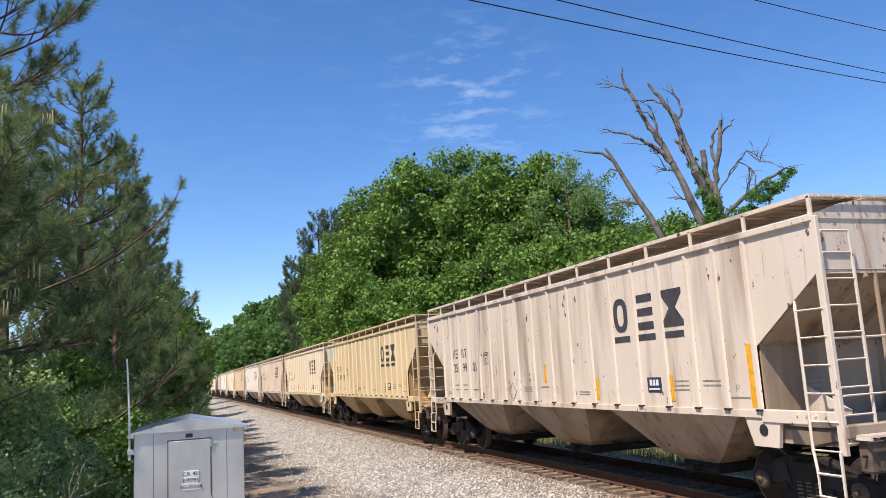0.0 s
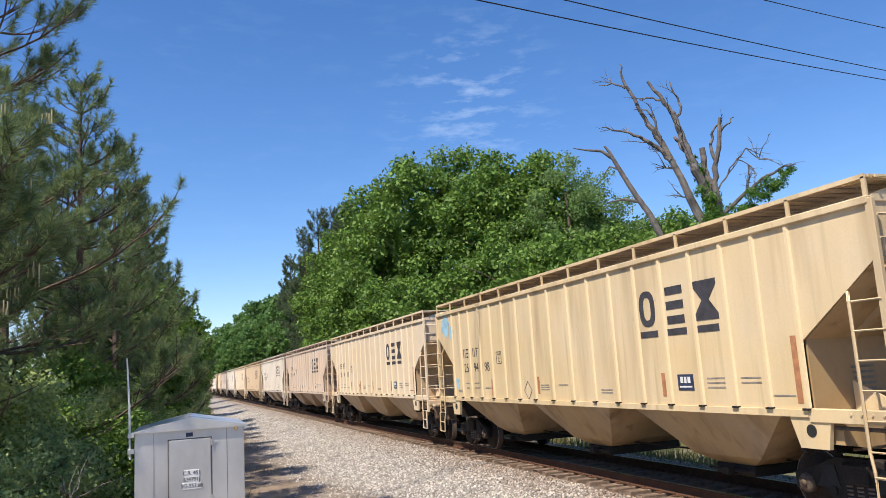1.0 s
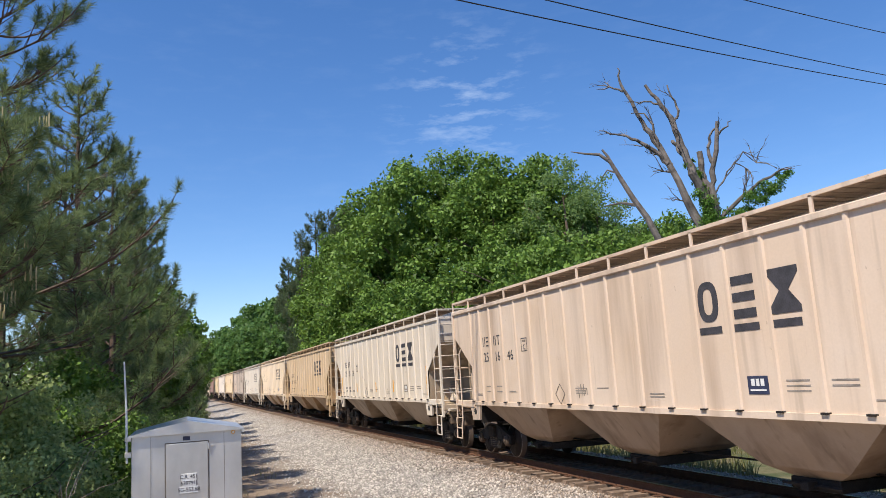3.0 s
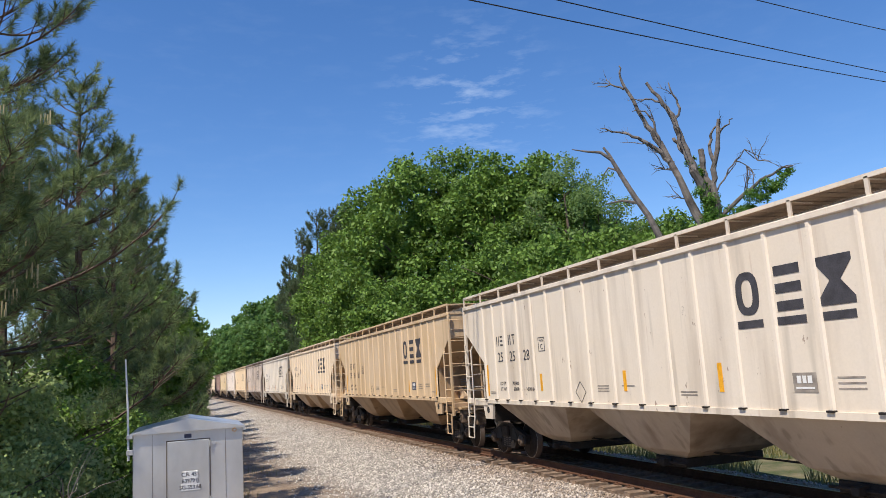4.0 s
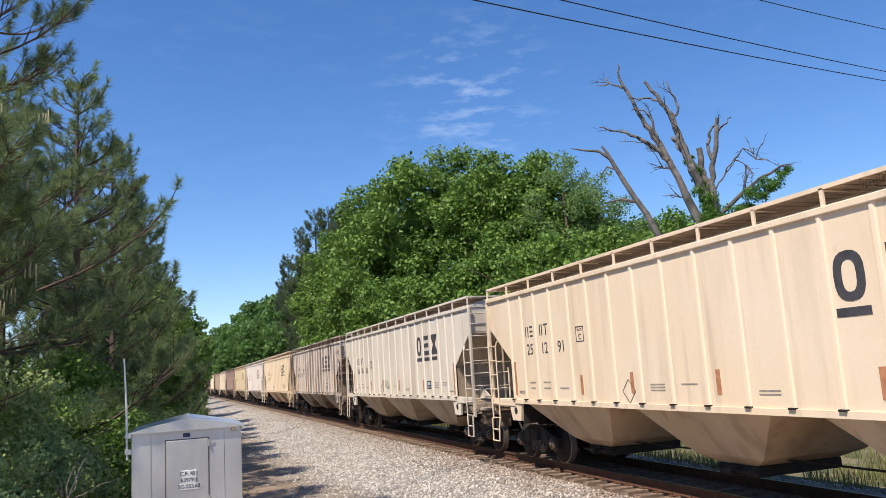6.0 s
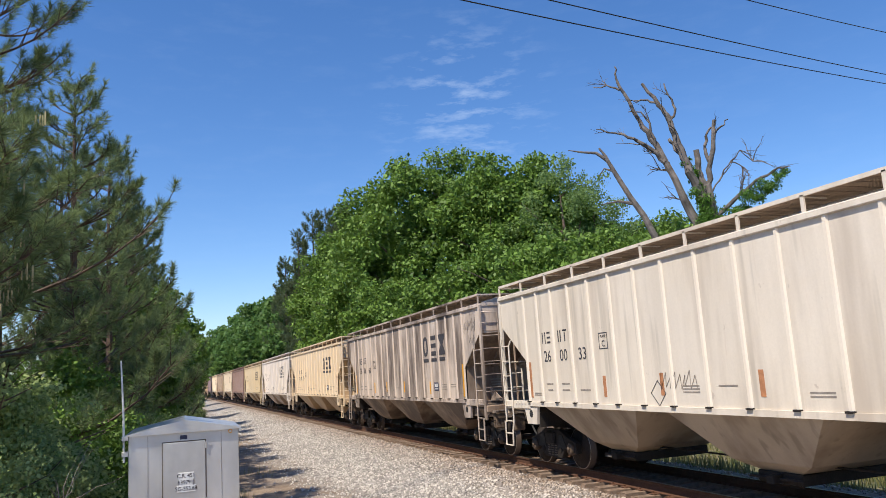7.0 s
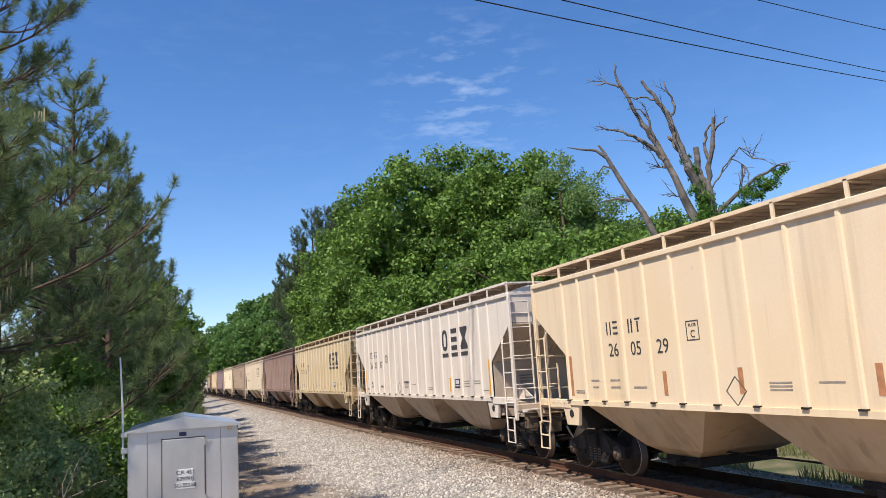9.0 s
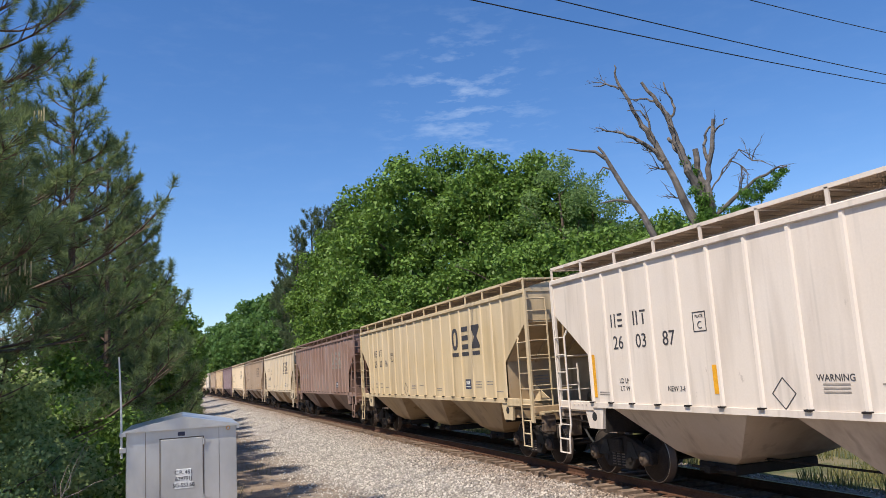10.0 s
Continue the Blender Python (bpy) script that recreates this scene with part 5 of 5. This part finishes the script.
def build_wires():
    """Overhead cables that cross above the track, far beyond the view on both sides."""
    for bend, rise, base in ((5.35e-4, 0.0659, 11.83), (5.08e-4, 0.0611, 12.49), (8.06e-4, 0.0703, 14.09)):
        bm = bmesh.new()
        pts = [(x, 16 + 0.3 * x, base + rise * x + bend * x * x) for x in range(-24, 66, 2)]
        tube(bm, pts, 0.019, 6)
        tagged(part("overhead_wire", bm, CABLE), "thin black overhead cable hanging high across the track", "cable", "overhead wires")


def build_dead_tree():
    tree = tagged(new("dead_tree"), "bare bleached dead tree with broken limbs and ivy on its trunk", "dead tree")
    rng, nr = random.Random(8), np.random.default_rng(8)
    bm = bmesh.new()

    def bough(points, r0, r1, twigs=0):
        pts = [Vector(p) for p in points]
        fine = [pts[0]]
        for a, b in zip(pts, pts[1:]):
            for k in (1, 2, 3):
                fine.append(a.lerp(b, k / 3) + Vector((rng.uniform(-1, 1), rng.uniform(-1, 1), rng.uniform(-1, 1))) * (0.07 if k < 3 else 0.0))
        n = len(fine) - 1
        tube(bm, fine, [0.60 * (r0 + (r1 - r0) * i / n) * rng.uniform(0.9, 1.1) for i in range(n + 1)], 8)
        for k in range(twigs):
            i = rng.randrange(1, len(pts) - 1)
            d = (pts[i + 1] - pts[i]).normalized() + Vector((rng.uniform(-1, 1), rng.uniform(-1, 1), rng.uniform(-0.2, 0.8)))
            sub = limb(bm, pts[i], d, rng.uniform(0.7, 1.5), 0.03, rng, 0.5, 5, 4)
            for j in range(3):
                limb(bm, sub[1 + j], d + Vector((rng.uniform(-1, 1), rng.uniform(-1, 1), rng.uniform(-0.5, 1))), 0.5, 0.014, rng, 0.5, 4, 3)
    # x runs to the viewer's right, z up; three stems rise from one foot
    bough([(0.7, 0, -2.2), (0.45, 0, 3.0), (-0.15, 0, 6.5), (-0.7, 0, 8.1), (-1.3, 0.2, 9.8), (-1.8, 0.3, 10.9), (-2.2, 0.2, 11.8), (-2.8, 0.1, 13.3), (-3.1, 0, 14.1), (-3.1, 0, 14.7)], 0.44, 0.05, 5)
    bough([(-3.0, 0.1, 13.5), (-3.6, 0.2, 13.9), (-4.25, 0.2, 13.9)], 0.10, 0.03, 2)
    bough([(-1.1, 0.2, 9.5), (-1.55, 0.1, 10.05), (-2.15, -0.2, 10.55), (-2.8, -0.3, 10.95), (-3.5, -0.3, 11.3), (-4.25, -0.3, 11.6)], 0.22, 0.04, 4)
    bough([(-1.6, 0.2, 10.4), (-1.75, 0, 11.6), (-2.1, 0, 12.2), (-2.7, 0, 12.3)], 0.12, 0.03, 2)
    bough([(0.8, 0.1, -2.2), (0.6, 0.1, 5.0), (0.35, 0, 7.2), (-0.05, -0.2, 8.5), (-0.4, -0.3, 9.6), (-0.65, -0.3, 10.7), (-0.9, -0.3, 11.7), (-1.25, -0.3, 12.3), (-1.9, -0.3, 13.5)], 0.48, 0.12, 3)
    bough([(-1.35, -0.3, 12.45), (-1.9, -0.2, 12.7), (-2.4, -0.2, 12.75)], 0.10, 0.03, 1)
    bough([(-0.8, -0.3, 11.5), (-0.56, -0.2, 11.8), (-0.62, -0.2, 12.5), (-0.9, -0.2, 13.35)], 0.13, 0.05, 1)
    bough([(-0.5, -0.2, 9.8), (-0.75, 0.1, 10.4), (-0.95, 0.2, 10.7)], 0.18, 0.14)
    bough([(-0.7, 0, 8.3), (-1.0, 0.1, 9.2), (-1.5, 0.2, 9.28), (-2.0, 0.2, 9.35)], 0.10, 0.03, 4)
    bough([(-0.5, 0, 7.5), (-0.9, 0, 7.75), (-1.3, 0, 7.85)], 0.08, 0.03, 2)
    bough([(0.6, 0, 6.4), (0.4, 0.1, 8.3), (0.2, 0.2, 9.0), (0.2, 0.2, 10.0)], 0.26, 0.22)
    bough([(0.7, 0, 5.6), (0.55, 0, 8.2), (0.75, 0.1, 9.25), (1.0, 0.1, 10.3), (1.15, 0.1, 11.3)], 0.28, 0.13, 1)
    bough([(1.05, 0.1, 10.5), (1.4, 0, 10.9), (1.75, 0, 11.2)], 0.09, 0.04)
    bough([(0.75, 0.1, 9.3), (0.6, 0.2, 10.0), (0.7, 0.2, 10.6), (1.0, 0.2, 11.0)], 0.16, 0.08)
    bough([(0.7, 0, 6.2), (0.9, 0, 6.8), (1.85, 0, 7.6), (2.6, 0, 8.15), (3.4, 0, 8.5), (4.0, 0, 8.6)], 0.20, 0.06, 3)
    bough([(0.7, 0, 7.9), (1.2, 0.2, 8.6), (1.65, 0.2, 9.25), (2.1, 0.2, 9.7), (2.6, 0.2, 9.1), (3.1, 0.2, 9.0)], 0.07, 0.018, 6)
    bough([(1.65, 0.1, 9.2), (2.1, 0.1, 8.9), (2.4, 0.1, 8.3)], 0.05, 0.015, 4)
    part("stem", bm, DEAD_WOOD, tree, "grey-brown bare wood")
    clumps = []
    for i in range(22):
        t = i / 21
        clumps.append((0.75 - 1.0 * t + rng.uniform(-0.22, 0.22), rng.uniform(-0.3, 0.3), 5.2 + 4.3 * t, rng.uniform(0.28, 0.48) * (1.25 - 0.8 * t)))
    for i in range(26):
        t = i / 25
        clumps.append((0.8 + 3.1 * t, rng.uniform(-0.25, 0.25), 6.4 + 2.1 * t ** 0.8 + rng.uniform(-0.75, 0.2) * (1 - 0.4 * t), rng.uniform(0.14, 0.34)))
    leaves("ivy", clumps, 12000, 0.10, IVY, tree, nr, "bright green climbing ivy")
    x, y = place(38.7, 37)
    tree.matrix_world = pose(x, y, ground_z(x, y) + 1.6, 0, 0, -38)
    lean = tagged(new("dead_snag"), "leaning bare dead trunk with a broken curved top", "dead tree")
    bm = bmesh.new()
    tube(bm, [(-0.6, 0, -2.2), (-1.3, 0, 4.0), (-2.45, 0, 7.1), (-3.0, 0, 8.1), (-3.45, 0, 9.05), (-3.9, 0, 10.05), (-4.4, 0, 10.5), (-5.1, 0, 10.65), (-5.75, 0, 10.85)], [0.20, 0.18, 0.15, 0.135, 0.12, 0.10, 0.075, 0.05, 0.02], 8)
    tube(bm, [(-3.7, 0, 9.6), (-4.0, 0.1, 10.35), (-4.25, 0.1, 10.75)], [0.09, 0.07, 0.05], 6)
    tube(bm, [(-3.7, 0, 9.5), (-4.1, 0.1, 9.7), (-4.4, 0.1, 9.35)], [0.06, 0.04, 0.02], 6)
    tube(bm, [(-2.95, 0, 7.8), (-3.6, 0.1, 8.0), (-4.4, 0.1, 7.95)], [0.09, 0.06, 0.02], 6)
    part("stem", bm, DEAD_WOOD, lean)
    x, y = place(38.7, 37)
    lean.matrix_world = pose(x, y, ground_z(x, y) + 1.6, 0, 0, -38)


build_cabinet()
build_wires()
build_dead_tree()

build_sleepers(track)


# ---- motion ----
def motions():
    """The train rolls past at a nearly steady speed, and its wheels turn."""
    for i, car in enumerate(train):
        walk(car, [(t, pose(TRACK_X, FIRST_Y + CAR_PITCH * i - SPEED * t + d, 0)) for t, d in ((0.0, -0.03), (2.5, 0.08), (5.0, 0.20), (7.5, 0.05), (10.0, -0.10))])
    for i, car in enumerate(train[:12]):
        for wheel in [o for o in car.children_recursive if o.name.startswith("wheelset")]:
            y = wheel.location.y
            walk(wheel, [(k / 30, pose(0, y, 0.457, math.degrees(SPEED / 0.457) * k / 30)) for k in range(301)])


motions()
